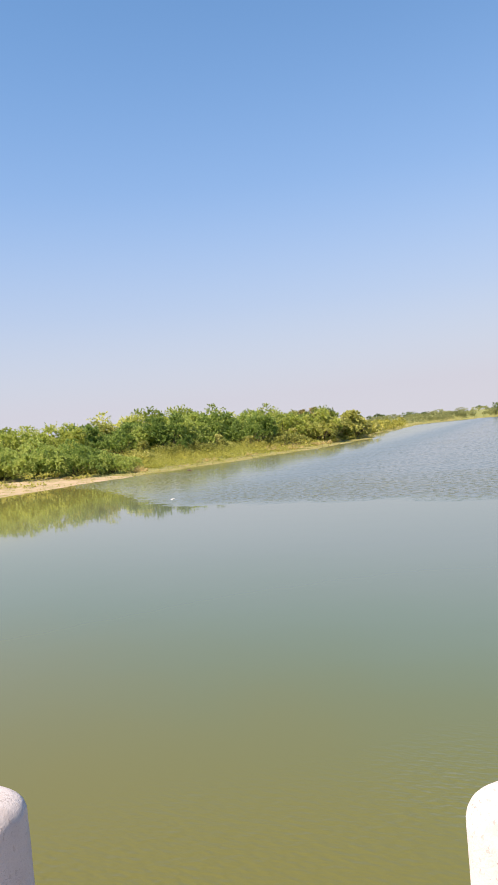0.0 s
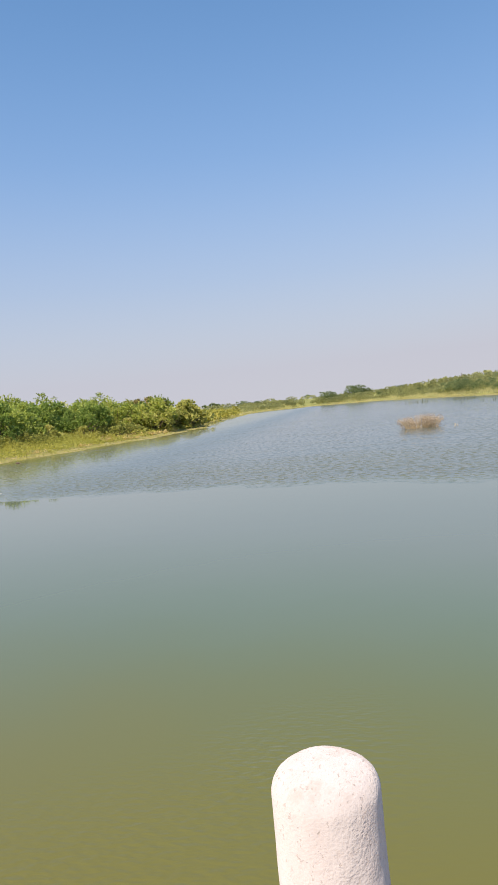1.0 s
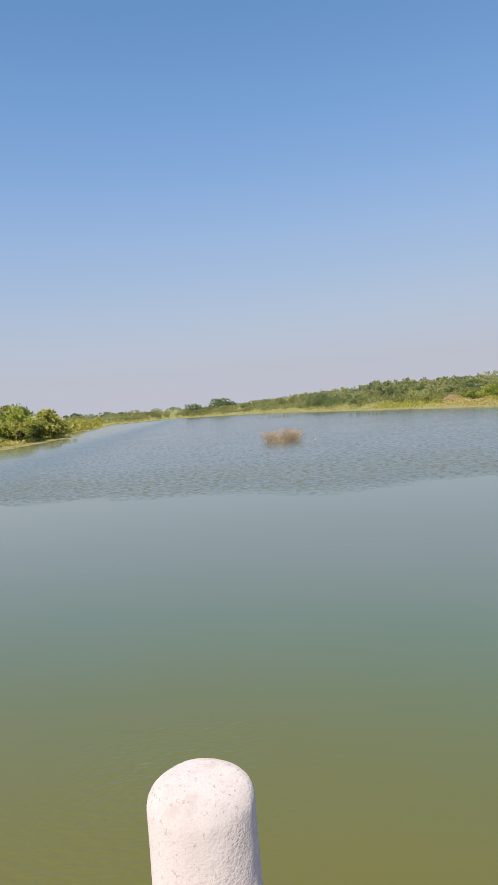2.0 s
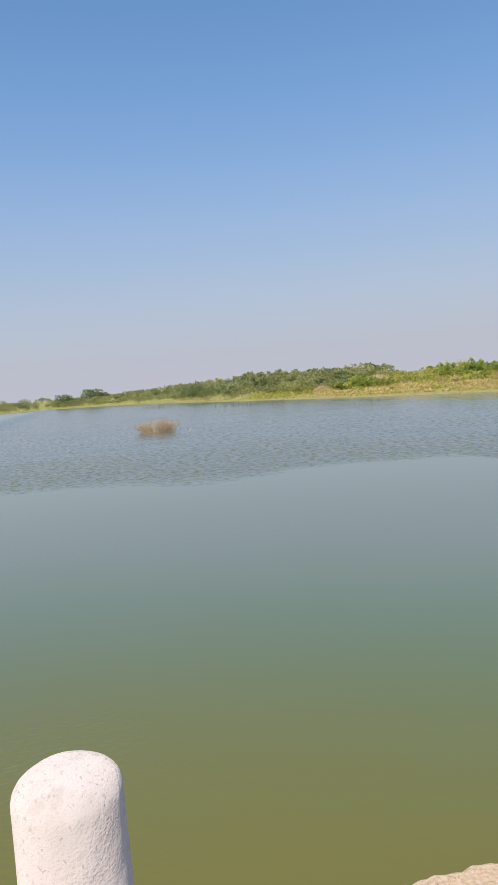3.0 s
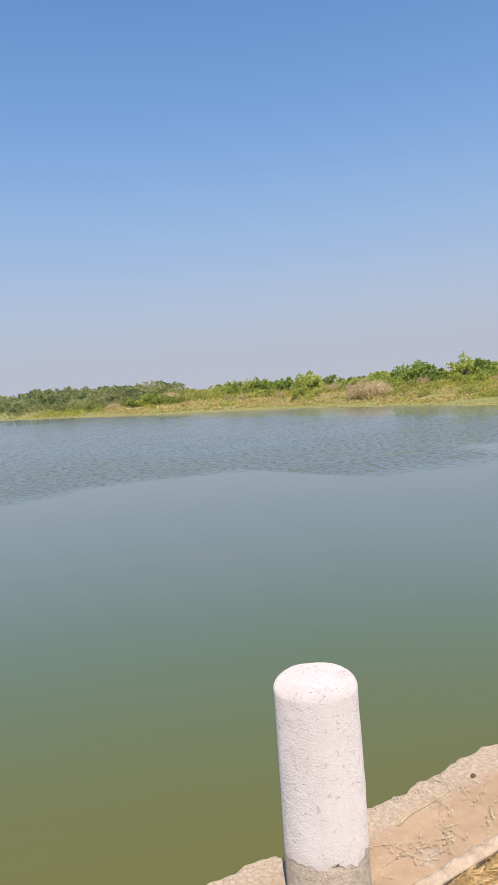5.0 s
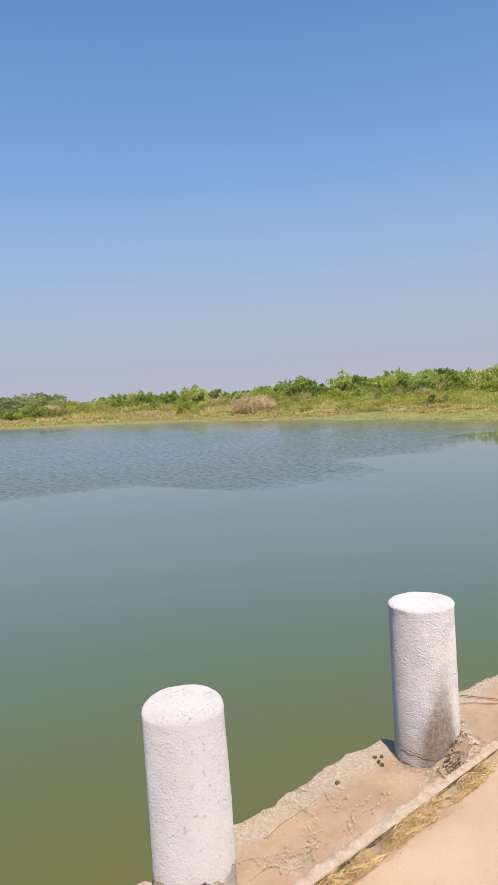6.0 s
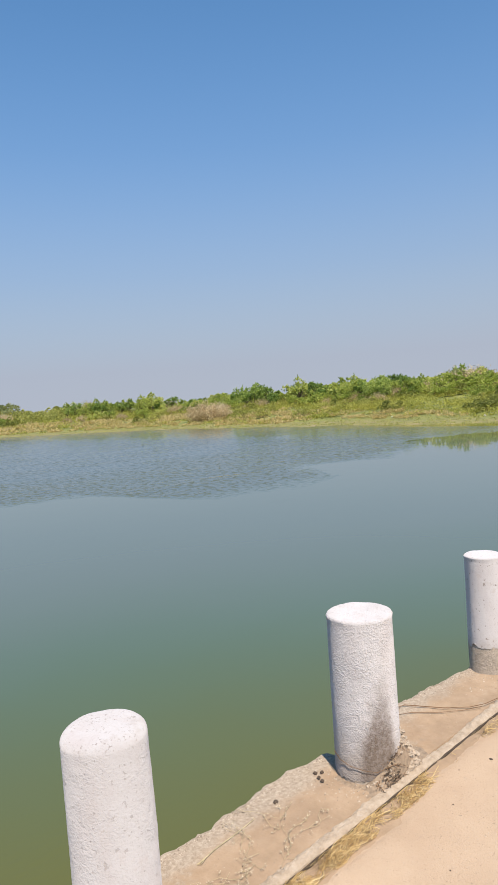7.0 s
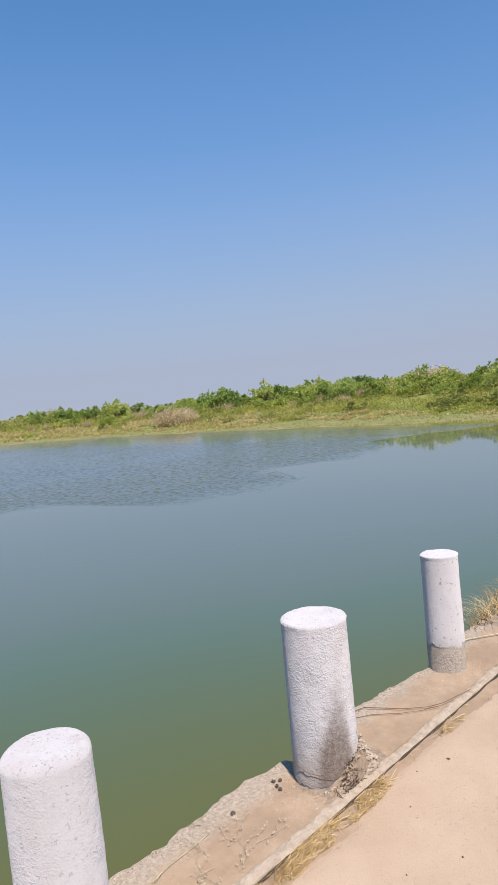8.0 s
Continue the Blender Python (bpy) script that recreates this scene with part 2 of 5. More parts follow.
def ground_material():
    m = Mat("bank soil and turf", 0.95)
    z = m.node("SeparateXYZ", Vector=m.place()).outputs[2]
    turf = m.ramp(m.noise(0.5, 5), (0.25, (0.15, 0.175, 0.045)), (0.55, (0.235, 0.25, 0.07)), (0.8, (0.33, 0.295, 0.12)))
    mud = m.ramp(m.noise(1.6, 5), (0.3, (0.20, 0.20, 0.055)), (0.55, (0.29, 0.25, 0.10)), (0.75, (0.41, 0.31, 0.19)))
    up = m.math("ADD", z, m.math("MULTIPLY", m.noise(0.35, 4), 0.35))
    # a trampled bare patch of pinkish mud on one bank
    off = m.node("VectorMath", **{"0": m.place(), "1": (-31.0, 38.5, -0.5)})
    off.operation = "DISTANCE"
    bare = m.math("SUBTRACT", 1.0, m.step(m.math("ADD", off.outputs["Value"], m.math("MULTIPLY", m.noise(0.4, 5), 6.0)), 7.5, 11.0))
    soil = m.ramp(m.noise(1.1, 6, 0.65), (0.3, (0.26, 0.25, 0.085)), (0.5, (0.40, 0.31, 0.18)), (0.7, (0.52, 0.385, 0.275)))
    m.colour(m.mix(bare, m.mix(m.step(up, -0.70, -0.45), mud, turf), soil))
    m.bump(m.noise(3.5, 5), 0.7, 0.12)
    return m.m


def whitewash(name, relief, fleck, white=1.0, pitted=0.75):
    m = Mat(name, 0.85)
    m.p.inputs["Diffuse Roughness"].default_value = 0.7
    patch = m.noise(9, 5, 0.6, (1, 1, 0.3))
    c = m.mix(m.step(patch, 0.4, 0.75), tuple(v * white for v in (0.526, 0.496, 0.490)), tuple(v * white for v in (0.49, 0.444, 0.433)))
    c = m.mix(m.math("MULTIPLY", m.step(m.noise(9, 5, 0.65), 0.58, 0.72), 0.35), c, (0.44, 0.35, 0.30))
    sep = m.node("SeparateXYZ", Vector=m.place())
    x, y, z = sep.outputs
    chip = m.step(m.noise(62, 3, 0.6, (1, 1, 0.75)), 0.635, 0.67)
    worm = m.noise(125, 3, 0.55)
    bare = m.step(m.noise(13, 4, 0.6), 0.62, 0.72)
    up = m.step(m.node("SeparateXYZ", Vector=m.node("NewGeometry").outputs["Normal"]).outputs[2], 0.30, 0.75)
    pits = m.math("MULTIPLY", m.math("MULTIPLY", up, m.step(m.noise(95, 4, 0.65), 0.57, 0.63)), m.step(m.noise(14, 4, 0.6), 0.46, 0.60))
    c = m.mix(m.math("MULTIPLY", pits, pitted), c, (0.25, 0.21, 0.185))
    c = m.mix(m.math("MULTIPLY", up, m.math("MULTIPLY", m.step(m.noise(10, 5, 0.65), 0.5, 0.65), 0.6 * pitted)), c, (0.40, 0.345, 0.31))
    c = m.mix(m.math("MULTIPLY", chip, m.math("ADD", m.math("ADD", 0.25, m.math("MULTIPLY", bare, 0.6)), fleck, True)), c, (0.26, 0.21, 0.18))
    c = m.mix(m.math("MULTIPLY", m.math("SUBTRACT", 1.0, m.step(worm, 0.34, 0.46)), 0.22), c, (0.42, 0.36, 0.34))
    ragged = m.noise(26, 5, 0.65)
    low = m.math("SUBTRACT", 1.0, m.step(m.math("ADD", z, m.math("MULTIPLY", ragged, 0.20)), 0.15, 0.38))
    c = m.mix(m.math("MULTIPLY", low, 0.68), c, (0.36, 0.295, 0.24))
    # dark brown patch that climbs the road side of one bollard
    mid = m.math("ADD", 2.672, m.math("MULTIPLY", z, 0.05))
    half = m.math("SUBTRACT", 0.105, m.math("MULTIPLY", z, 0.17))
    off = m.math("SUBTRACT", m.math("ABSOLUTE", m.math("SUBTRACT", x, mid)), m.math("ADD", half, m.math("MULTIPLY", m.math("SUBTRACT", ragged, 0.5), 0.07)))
    brown_patch = m.math("MULTIPLY", m.math("SUBTRACT", 1.0, m.step(off, -0.035, 0.02)), m.math("SUBTRACT", 1.0, m.step(y, 1.60, 1.66)))
    brown_patch = m.math("MULTIPLY", brown_patch, m.math("SUBTRACT", 1.0, m.math("MULTIPLY", m.step(z, 0.16, 0.60), 0.92)))
    c = m.mix(m.math("MULTIPLY", brown_patch, m.math("ADD", 0.70, m.math("MULTIPLY", m.step(m.noise(60, 4, 0.7), 0.35, 0.65), 0.30))), c, (0.17, 0.125, 0.095))
    # rusty run on another
    rust = m.math("MULTIPLY", m.step(m.math("MULTIPLY", x, -1.0), 1.62, 1.70), m.math("SUBTRACT", 1.0, m.step(m.math("ABSOLUTE", m.math("SUBTRACT", z, 0.34)), 0.01, 0.10)))
    c = m.mix(m.math("MULTIPLY", rust, 0.5), c, (0.40, 0.24, 0.13))
    m.colour(c)
    h = m.math("ADD", m.math("MULTIPLY", worm, 0.7), m.math("MULTIPLY", m.noise(38, 3), 0.45))
    # trowel-roughened in places, smoother in others
    h = m.math("MULTIPLY", h, m.math("ADD", 0.75, m.math("MULTIPLY", m.step(m.noise(7, 3, 0.5), 0.35, 0.62), 0.85)))
    m.bump(m.math("SUBTRACT", h, m.math("MULTIPLY", chip, 0.3)), relief, 0.010)
    return m.m


def bare_cement():
    m = Mat("bare cement", 0.95)
    m.p.inputs["Diffuse Roughness"].default_value = 0.7
    m.colour(m.ramp(m.noise(40, 5, 0.7), (0.32, (0.41, 0.335, 0.26)), (0.5, (0.53, 0.445, 0.36)), (0.7, (0.62, 0.53, 0.44))))
    m.bump(m.noise(70, 5, 0.7), 1.0, 0.022)
    return m.m


def ledge_concrete():
    m = Mat("dusty ledge concrete", 0.95)
    m.p.inputs["Diffuse Roughness"].default_value = 0.7
    dust = m.ramp(m.noise(7, 7, 0.72), (0.3, (0.33, 0.228, 0.143)), (0.55, (0.412, 0.29, 0.190)), (0.75, (0.462, 0.35, 0.247)))
    grit = m.ramp(m.noise(60, 4, 0.7), (0.35, (0.27, 0.215, 0.16)), (0.65, (0.50, 0.42, 0.335)))
    y = m.node("SeparateXYZ", Vector=m.place()).outputs[1]
    rim = m.step(m.math("ADD", y, m.math("MULTIPLY", m.noise(9, 5), 0.2)), 1.86, 1.98)
    mixf = m.math("ADD", m.math("MULTIPLY", rim, 0.8), m.step(m.noise(3.2, 5), 0.6, 0.72), True)
    dust = m.mix(m.math("MULTIPLY", m.step(m.noise(2.6, 5, 0.6), 0.42, 0.62), 0.55), dust, (0.285, 0.195, 0.125))
    m.colour(m.mix(mixf, dust, grit))
    m.bump(m.math("ADD", m.noise(90, 5, 0.7), m.math("MULTIPLY", m.noise(22, 4), 0.25)), 0.5, 0.010)
    return m.m


def road_concrete():
    m = Mat("pale road concrete", 0.93)
    m.p.inputs["Diffuse Roughness"].default_value = 0.7
    c = m.ramp(m.noise(2.2, 6, 0.62), (0.3, (0.47, 0.335, 0.228)), (0.7, (0.545, 0.405, 0.285)))
    spot = m.step(m.noise(26, 4, 0.65), 0.62, 0.74)
    c = m.mix(m.math("MULTIPLY", spot, 0.4), c, (0.33, 0.26, 0.20))
    blot = m.step(m.noise(6, 4), 0.66, 0.74)
    c = m.mix(m.math("MULTIPLY", blot, 0.22), c, (0.40, 0.33, 0.27))
    pit = m.step(m.noise(85, 2, 0.5), 0.67, 0.72)
    c = m.mix(m.math("MULTIPLY", pit, m.math("MULTIPLY", m.step(m.noise(3, 4), 0.45, 0.66), 0.55)), c, (0.27, 0.21, 0.16))
    m.colour(c)
    m.bump(m.math("SUBTRACT", m.math("ADD", m.noise(120, 4, 0.7), m.noise(18, 4)), m.math("MULTIPLY", pit, 0.6)), 0.8, 0.009)
    return m.m


def kerb_concrete():
    m = Mat("weathered kerb", 0.95)
    m.p.inputs["Diffuse Roughness"].default_value = 0.7
    m.colour(m.ramp(m.noise(24, 5, 0.7), (0.28, (0.34, 0.26, 0.185)), (0.5, (0.47, 0.37, 0.275)), (0.72, (0.56, 0.46, 0.36))))
    m.bump(m.noise(60, 5, 0.7), 0.9, 0.014)
    return m.m


def plain(name, c, rough=0.9, grain=30.0):
    m = Mat(name, rough)
    m.colour(m.ramp(m.noise(grain, 4), (0.3, tuple(v * 0.7 for v in c)), (0.7, tuple(min(1, v * 1.25) for v in c))))
    m.bump(m.noise(grain * 3, 3), 0.4, 0.004)
    return m.m


M_BARK, M_WATER, M_GROUND = bark(), water_material(), ground_material()
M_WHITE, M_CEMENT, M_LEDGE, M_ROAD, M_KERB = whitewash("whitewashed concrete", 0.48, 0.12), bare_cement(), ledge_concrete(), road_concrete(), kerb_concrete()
# white 1.12: brighter light on two bollards is put into their colour
M_WHITE_SMOOTH = whitewash("smoother whitewashed concrete", 0.22, 0.55, 1.12, 0.15)
M_WHITE_BRIGHT = whitewash("thick brightened whitewash", 0.85, 0.0, 1.12, 0.12)
M_TWIG = plain("dry twig", (0.20, 0.11, 0.055))
M_TWIG_PALE = plain("bleached twig", (0.54, 0.43, 0.26))
M_STONE = plain("dark pebble", (0.10, 0.07, 0.05))
M_SHORE_GRASS = leaf_material("shore grass", (0.19, 0.235, 0.05), (0.35, 0.37, 0.09), (0.52, 0.46, 0.17), 0.4, 0.3, 0.2)
M_DRY_GRASS = leaf_material("dry tussocks", (0.30, 0.25, 0.085), (0.53, 0.43, 0.165), (0.68, 0.55, 0.27), 0.3, 0.4, 0.18)
M_REED = plain("dark reed", (0.10, 0.12, 0.06))
M_WIRE = plain("weathered wire", (0.55, 0.57, 0.50), 0.6)
M_LITTER = plain("pale litter", (0.72, 0.70, 0.66), 0.6)
M_SEED = plain("seed heads", (0.60, 0.50, 0.36))
M_SOIL = plain("dry brown soil", (0.33, 0.235, 0.155), 0.95, 40.0)
M_GRIT = Mat("loose grit", 0.95)
M_GRIT.colour(M_GRIT.ramp(M_GRIT.node("NewGeometry").outputs["Random Per Island"], (0.0, (0.20, 0.15, 0.11)), (0.4, (0.36, 0.285, 0.21)), (1.0, (0.58, 0.49, 0.39))))
M_GRIT = M_GRIT.m
M_DARK_BROWN = plain("dark brown grain", (0.085, 0.06, 0.04), 0.95, 40.0)
M_LUMP = plain("broken concrete", (0.47, 0.375, 0.285), 0.95, 60.0)
M_LITTER_BROWN = leaf_material("dead leaves", (0.07, 0.05, 0.035), (0.20, 0.135, 0.09), (0.36, 0.26, 0.18), 14.0, 0.1, 0.8)
M_HEAP = plain("heaped brown soil", (0.335, 0.245, 0.167), 0.95, 55.0)

# ---- mesh helpers ----


def link_mesh(name, verts, faces, material, parent=None, smooth=False):
    me = bpy.data.meshes.new(name)
    me.from_pydata([tuple(v) for v in verts], [], [tuple(int(i) for i in f) for f in faces])
    me.materials.append(material)
    if smooth:
        me.shade_smooth()
    ob = new(name, me)
    if parent is not None:
        ob.parent = parent
    return ob


def quads(centres, u, v):
    """Diamond-shaped leaves: two triangles each, from centre and two half axes."""
    n = len(centres)
    p = np.empty((n, 4, 3))
    p[:, 0], p[:, 1], p[:, 2], p[:, 3] = centres - u, centres - v * 0.5 + u * 0.1, centres + u, centres + v * 0.5 + u * 0.1
    idx = np.arange(n * 4).reshape(n, 4)
    return p.reshape(-1, 3), idx


def unit(a):
    return a / np.maximum(np.linalg.norm(a, axis=-1, keepdims=True), 1e-9)


def fast_mesh(name, verts, idx, material, parent=None):
    """A mesh of equal-sized faces from arrays."""
    me = bpy.data.meshes.new(name)
    k = idx.shape[1]
    me.vertices.add(len(verts))
    me.vertices.foreach_set("co", np.asarray(verts, dtype=np.float32).ravel())
    me.loops.add(idx.size)
    me.loops.foreach_set("vertex_index", idx.astype(np.int32).ravel())
    me.polygons.add(len(idx))
    me.polygons.foreach_set("loop_start", np.arange(0, idx.size, k, dtype=np.int32))
    me.update(calc_edges=True)
    me.validate()
    me.materials.append(material)
    ob = new(name, me)
    if parent is not None:
        ob.parent = parent
    return ob


def tube(points, radii, sides=6):
    """Vertices and quads of a tapered tube along points."""
    pts = [Vector(p) for p in points]
    vs, fs = [], []
    for i, p in enumerate(pts):
        d = (pts[min(i + 1, len(pts) - 1)] - pts[max(i - 1, 0)]).normalized()
        a = d.orthogonal().normalized()
        b = d.cross(a)
        for k in range(sides):
            w = 2 * math.pi * k / sides
            vs.append(p + (a * math.cos(w) + b * math.sin(w)) * radii[i])
        if i:
            o = (i - 1) * sides
            for k in range(sides):
                fs.append((o + k, o + (k + 1) % sides, o + sides + (k + 1) % sides, o + sides + k))
    fs.append(tuple(range(sides))[::-1])
    fs.append(tuple(range(len(vs) - sides, len(vs))))
    return vs, fs


def tubes(name, runs, material, parent=None, sides=5):
    vs, fs = [], []
    for pts, radii in runs:
        v, f = tube(pts, radii, sides)
        o = len(vs)
        vs += v
        fs += [tuple(i + o for i in q) for q in f]
    return link_mesh(name, vs, fs, material, parent)


# ---- the lake, its bed and banks ----
WATER_Z = -0.9
SHORE = np.array([(-36, -8), (-34.5, 10), (-32, 24), (-30.3, 32), (-29.6, 38), (-26.8, 50), (-24.3, 60), (-22, 72),
                  (-20.3, 95), (-24, 112), (-26, 128), (-26.5, 150), (-27, 170), (-29, 190), (-27, 212), (-14, 222), (0, 208), (9, 190), (17, 160),
                  (25, 122), (30.7, 97), (34, 84), (37, 76), (39.8, 68), (42.2, 58), (42, 48), (41.4, 40), (41.1, 31),
                  (39.6, 23.5), (39.6, 18), (40.5, 8), (42, -8)], dtype=float)


def shore_distance(x, y):
    """Metres outside the shoreline (negative over the lake)."""
    p = np.stack([x, y], -1)
    a, b = SHORE, np.roll(SHORE, -1, 0)
    best = np.full(x.shape, 1e9)
    inside = np.zeros(x.shape, bool)
    for (ax, ay), (bx, by) in zip(a, b):
        dx, dy = bx - ax, by - ay
        t = np.clip(((x - ax) * dx + (y - ay) * dy) / (dx * dx + dy * dy), 0, 1)
        best = np.minimum(best, np.hypot(x - ax - t * dx, y - ay - t * dy))
        cross = (ay > y) != (by > y)
        with np.errstate(divide="ignore", invalid="ignore"):
            inside ^= cross & (x < (bx - ax) * (y - ay) / (by - ay) + ax)
    return np.where(inside, -best, best)


def wavy(x, y, s):
    return np.sin(x * s + 1.3 * np.sin(y * s * 0.7)) * np.cos(y * s * 1.1 + 0.8 * np.sin(x * s * 0.6 + 2))


def ground_height(x, y):
    x, y = np.asarray(x, float), np.asarray(y, float)
    d = shore_distance(x, y) + 0.5 * wavy(x, y, 0.55) + 0.22 * wavy(x, y, 1.7)
    rise = np.where(x > 15, 0.105, 0.075)
    land = WATER_Z + 0.05 * np.clip(d, 0, 4) + rise * np.clip(d - 4, 0, 14) + 0.01 * np.clip(d - 18, 0, 60)
    land = land + np.clip(d / 6, 0, 1) * (0.10 * wavy(x, y, 0.8) + 0.12 * wavy(x, y, 0.23))
    return np.where(d > 0, land, np.maximum(WATER_Z + 0.16 * d, -2.6))


def build_ground():
    r = [2.0]
    while r[-1] < 4200:
        r.append(r[-1] * (1.018 if 22 < r[-1] < 230 else 1.12))
    r = np.array(r)
    n = 540
    w = np.linspace(0, 2 * math.pi, n, endpoint=False)
    x, y = np.outer(r, np.cos(w)), np.outer(r, np.sin(w))
    z = ground_height(x, y)
    v = np.concatenate([np.stack([x, y, z], -1).reshape(-1, 3), [[0, 0, -2.6]]])
    i = np.arange(len(r) * n).reshape(len(r), n)
    a, b = i[:-1], i[1:]
    q = np.stack([a, b, np.roll(b, -1, 1), np.roll(a, -1, 1)], -1).reshape(-1, 4)
    hub = np.stack([np.full(n, len(v) - 1), i[0], np.roll(i[0], -1), np.roll(i[0], -1)], -1)
    faces = [tuple(f) for f in q] + [tuple(f[:3]) for f in hub]
    ob = link_mesh("ground", v, faces, M_GROUND, smooth=True)
    tagged(ob, "grassy lake banks and muddy bed of bare yellow-brown soil", "ground", kind="structure")


build_ground()
wv = [(-70, -14, WATER_Z), (70, -14, WATER_Z), (70, 240, WATER_Z), (-70, 240, WATER_Z)]
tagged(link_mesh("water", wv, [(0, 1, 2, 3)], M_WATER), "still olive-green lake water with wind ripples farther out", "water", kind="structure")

# ---- the causeway: road slab, straw-filled joint, kerb strip, ledge ----


def rough_slab(name, xs, ys, top, depth, material, edge=None, lift=None):
    """A slab with an uneven top; edge(x) moves its far side, lift(x, y) its top."""
    nx, ny = len(xs), len(ys)
    vs = []
    for i, x in enumerate(xs):
        for j, y in enumerate(ys):
            f = j / (ny - 1)
            yy = y + (edge(x) * f ** 3 if edge else 0)
            vs.append((x, yy, top + (lift(x, yy, f) if lift else 0)))
    fs = [(i * ny + j, (i + 1) * ny + j, (i + 1) * ny + j + 1, i * ny + j + 1) for i in range(nx - 1) for j in range(ny - 1)]
    ring = [i * ny for i in range(nx)] + [(nx - 1) * ny + j for j in range(1, ny)]
    ring += [i * ny + ny - 1 for i in range(nx - 2, -1, -1)] + [j for j in range(ny - 2, 0, -1)]
    base = len(vs)
    for k in ring:
        x, y, z = vs[k]
        vs.append((x, y, -depth))
    m = len(ring)
    fs += [(ring[k], base + k, base + (k + 1) % m, ring[(k + 1) % m]) for k in range(m)]
    return link_mesh(name, vs, fs, material, smooth=False)


def n3(x, y, z=0.0):
    return noise.noise(Vector((x, y, z)))


def ledge_edge(x):
    gap = -0.20 * max(0.0, 1 - abs(x - 1.408) / 0.062) ** 0.15 - 0.13 * max(0.0, 1 - abs(x - 2.80) / 0.062) ** 0.2
    return gap - 0.07 * max(0.0, 1 - abs(x - 4.0) / 0.6) + 0.035 * n3(x * 2.3, 4.0) + 0.022 * n3(x * 7, 9.0) + 0.012 * n3(x * 21, 2.0) + 0.006 * n3(x * 55, 5.0)


def ledge_lift(x, y, f):
    rim = max(0.0, (f - 0.72) / 0.28)
    return 0.006 * n3(x * 3, y * 3) + 0.004 * n3(x * 13, y * 13) + 0.002 * n3(x * 40, y * 40) * (1 + 1.5 * rim) - 0.012 * rim ** 8


def road_edge(y0):
    return lambda x: 0.045 * math.exp(-((x - 3.3) / 0.3) ** 2) + 0.03 * n3(x * 1.9, y0) + 0.020 * n3(x * 8, y0) + 0.014 * n3(x * 27, y0) + 0.006 * n3(x * 70, y0)


fine_x = np.concatenate([np.linspace(-14, -3, 60, endpoint=False), np.linspace(-3, 5.5, 520, endpoint=False), np.linspace(5.5, 24, 120)])
ledge = rough_slab("causeway_ledge", fine_x, np.linspace(1.5405, 1.965, 36), 0.0, 2.7, M_LEDGE, ledge_edge, ledge_lift)
tagged(ledge, "dusty concrete ledge with a crumbling edge above the lake", "ledge", kind="structure")
kerb = rough_slab("kerb", fine_x, np.linspace(1.485, 1.5425, 8), 0.007, 2.7, M_KERB, lambda x: 0.012 * n3(x * 9, 3) + 0.008 * n3(x * 31, 4) + 0.004 * n3(x * 80, 4),
                  lambda x, y, f: 0.003 - 0.020 * max(0.0, n3(x * 1.7, 6.0) - 0.12) + 0.006 * n3(x * 4, y * 9) + 0.005 * n3(x * 30, y * 30) + 0.004 * n3(x * 80, y * 80) - 0.010 * abs(2 * f - 1) ** 3)
tagged(kerb, "narrow weathered concrete kerb strip beside the dusty ledge", "kerb", kind="structure")
joint = rough_slab("joint_soil", fine_x, np.linspace(1.33, 1.480, 8), -0.012, 2.7, M_LEDGE, None, lambda x, y, f: 0.012 * n3(x * 9, y * 9))
# thin dark strip that fills the gap between joint soil and kerb
dark_strip = rough_slab("joint_seal", fine_x, np.linspace(1.477, 1.487, 3), -0.005, 2.7, M_DARK_BROWN, lambda x: 0.003 * n3(x * 12, 8), lambda x, y, f: 0.004 * n3(x * 15, y * 9))
tagged(dark_strip, "thin dark brown strip in the groove along the kerb", "trim", kind="structure")
tagged(joint, "sunken soil joint between road slab and kerb", "trim", kind="structure")
road = rough_slab("road", fine_x, np.concatenate([np.linspace(-4.6, 0.6, 20, endpoint=False), np.linspace(0.6, 1.395, 26)]), 0.0, 2.7, M_ROAD, road_edge(6.0),
                  lambda x, y, f: 0.006 * n3(x * 0.9, y * 0.9) + 0.002 * n3(x * 15, y * 15) - (0.012 * max(0, (f - 0.95) / 0.05) ** 2))
tagged(road, "pale beige concrete road slab of the causeway", "road", kind="structure")

# ---- bollards ----


def lathe(profile, sides, wobble, seed, fray=0.0):
    """Rings of an uneven round post from (radius, z) pairs, closed above."""
    vs, fs = [], []
    for r, z in profile:
        for k in range(sides):
            w = 2 * math.pi * k / sides
            c, s = math.cos(w), math.sin(w)
            q = 1 + wobble * (0.9 * n3(c * 1.4 + seed, s * 1.4, z * 3) + 0.35 * n3(c * 5, s * 5 + seed, z * 14) + 0.22 * n3(c * 14, s * 14, z * 40 + seed))
            dz = 0.0035 * n3(c * r * 14 + seed, s * r * 14, 7) * min(1.0, z / 0.5)
            near_top = max(0.0, 1 - abs(z - profile[-9][1]) / 0.03)
            q -= near_top * (0.035 * max(0.0, n3(c * 6 + seed, s * 6, 3.0)) + 0.02 * max(0.0, n3(c * 17, s * 17 + seed, 5.0)))
            if fray and z == profile[0][1]:
                dz += fray * (0.022 * n3(c * 2.6 + seed, s * 2.6, 1) + 0.014 * n3(c * 9, s * 9 + seed, 2))
            vs.append((r * q * c, r * q * s, z + dz))
    n = len(profile)
    for i in range(n - 1):
        for k in range(sides):
            a, b = i * sides + k, i * sides + (k + 1) % sides
            fs.append((a, b, b + sides, a + sides))
    fs.append(tuple((n - 1) * sides + k for k in range(sides)))
    return vs, fs


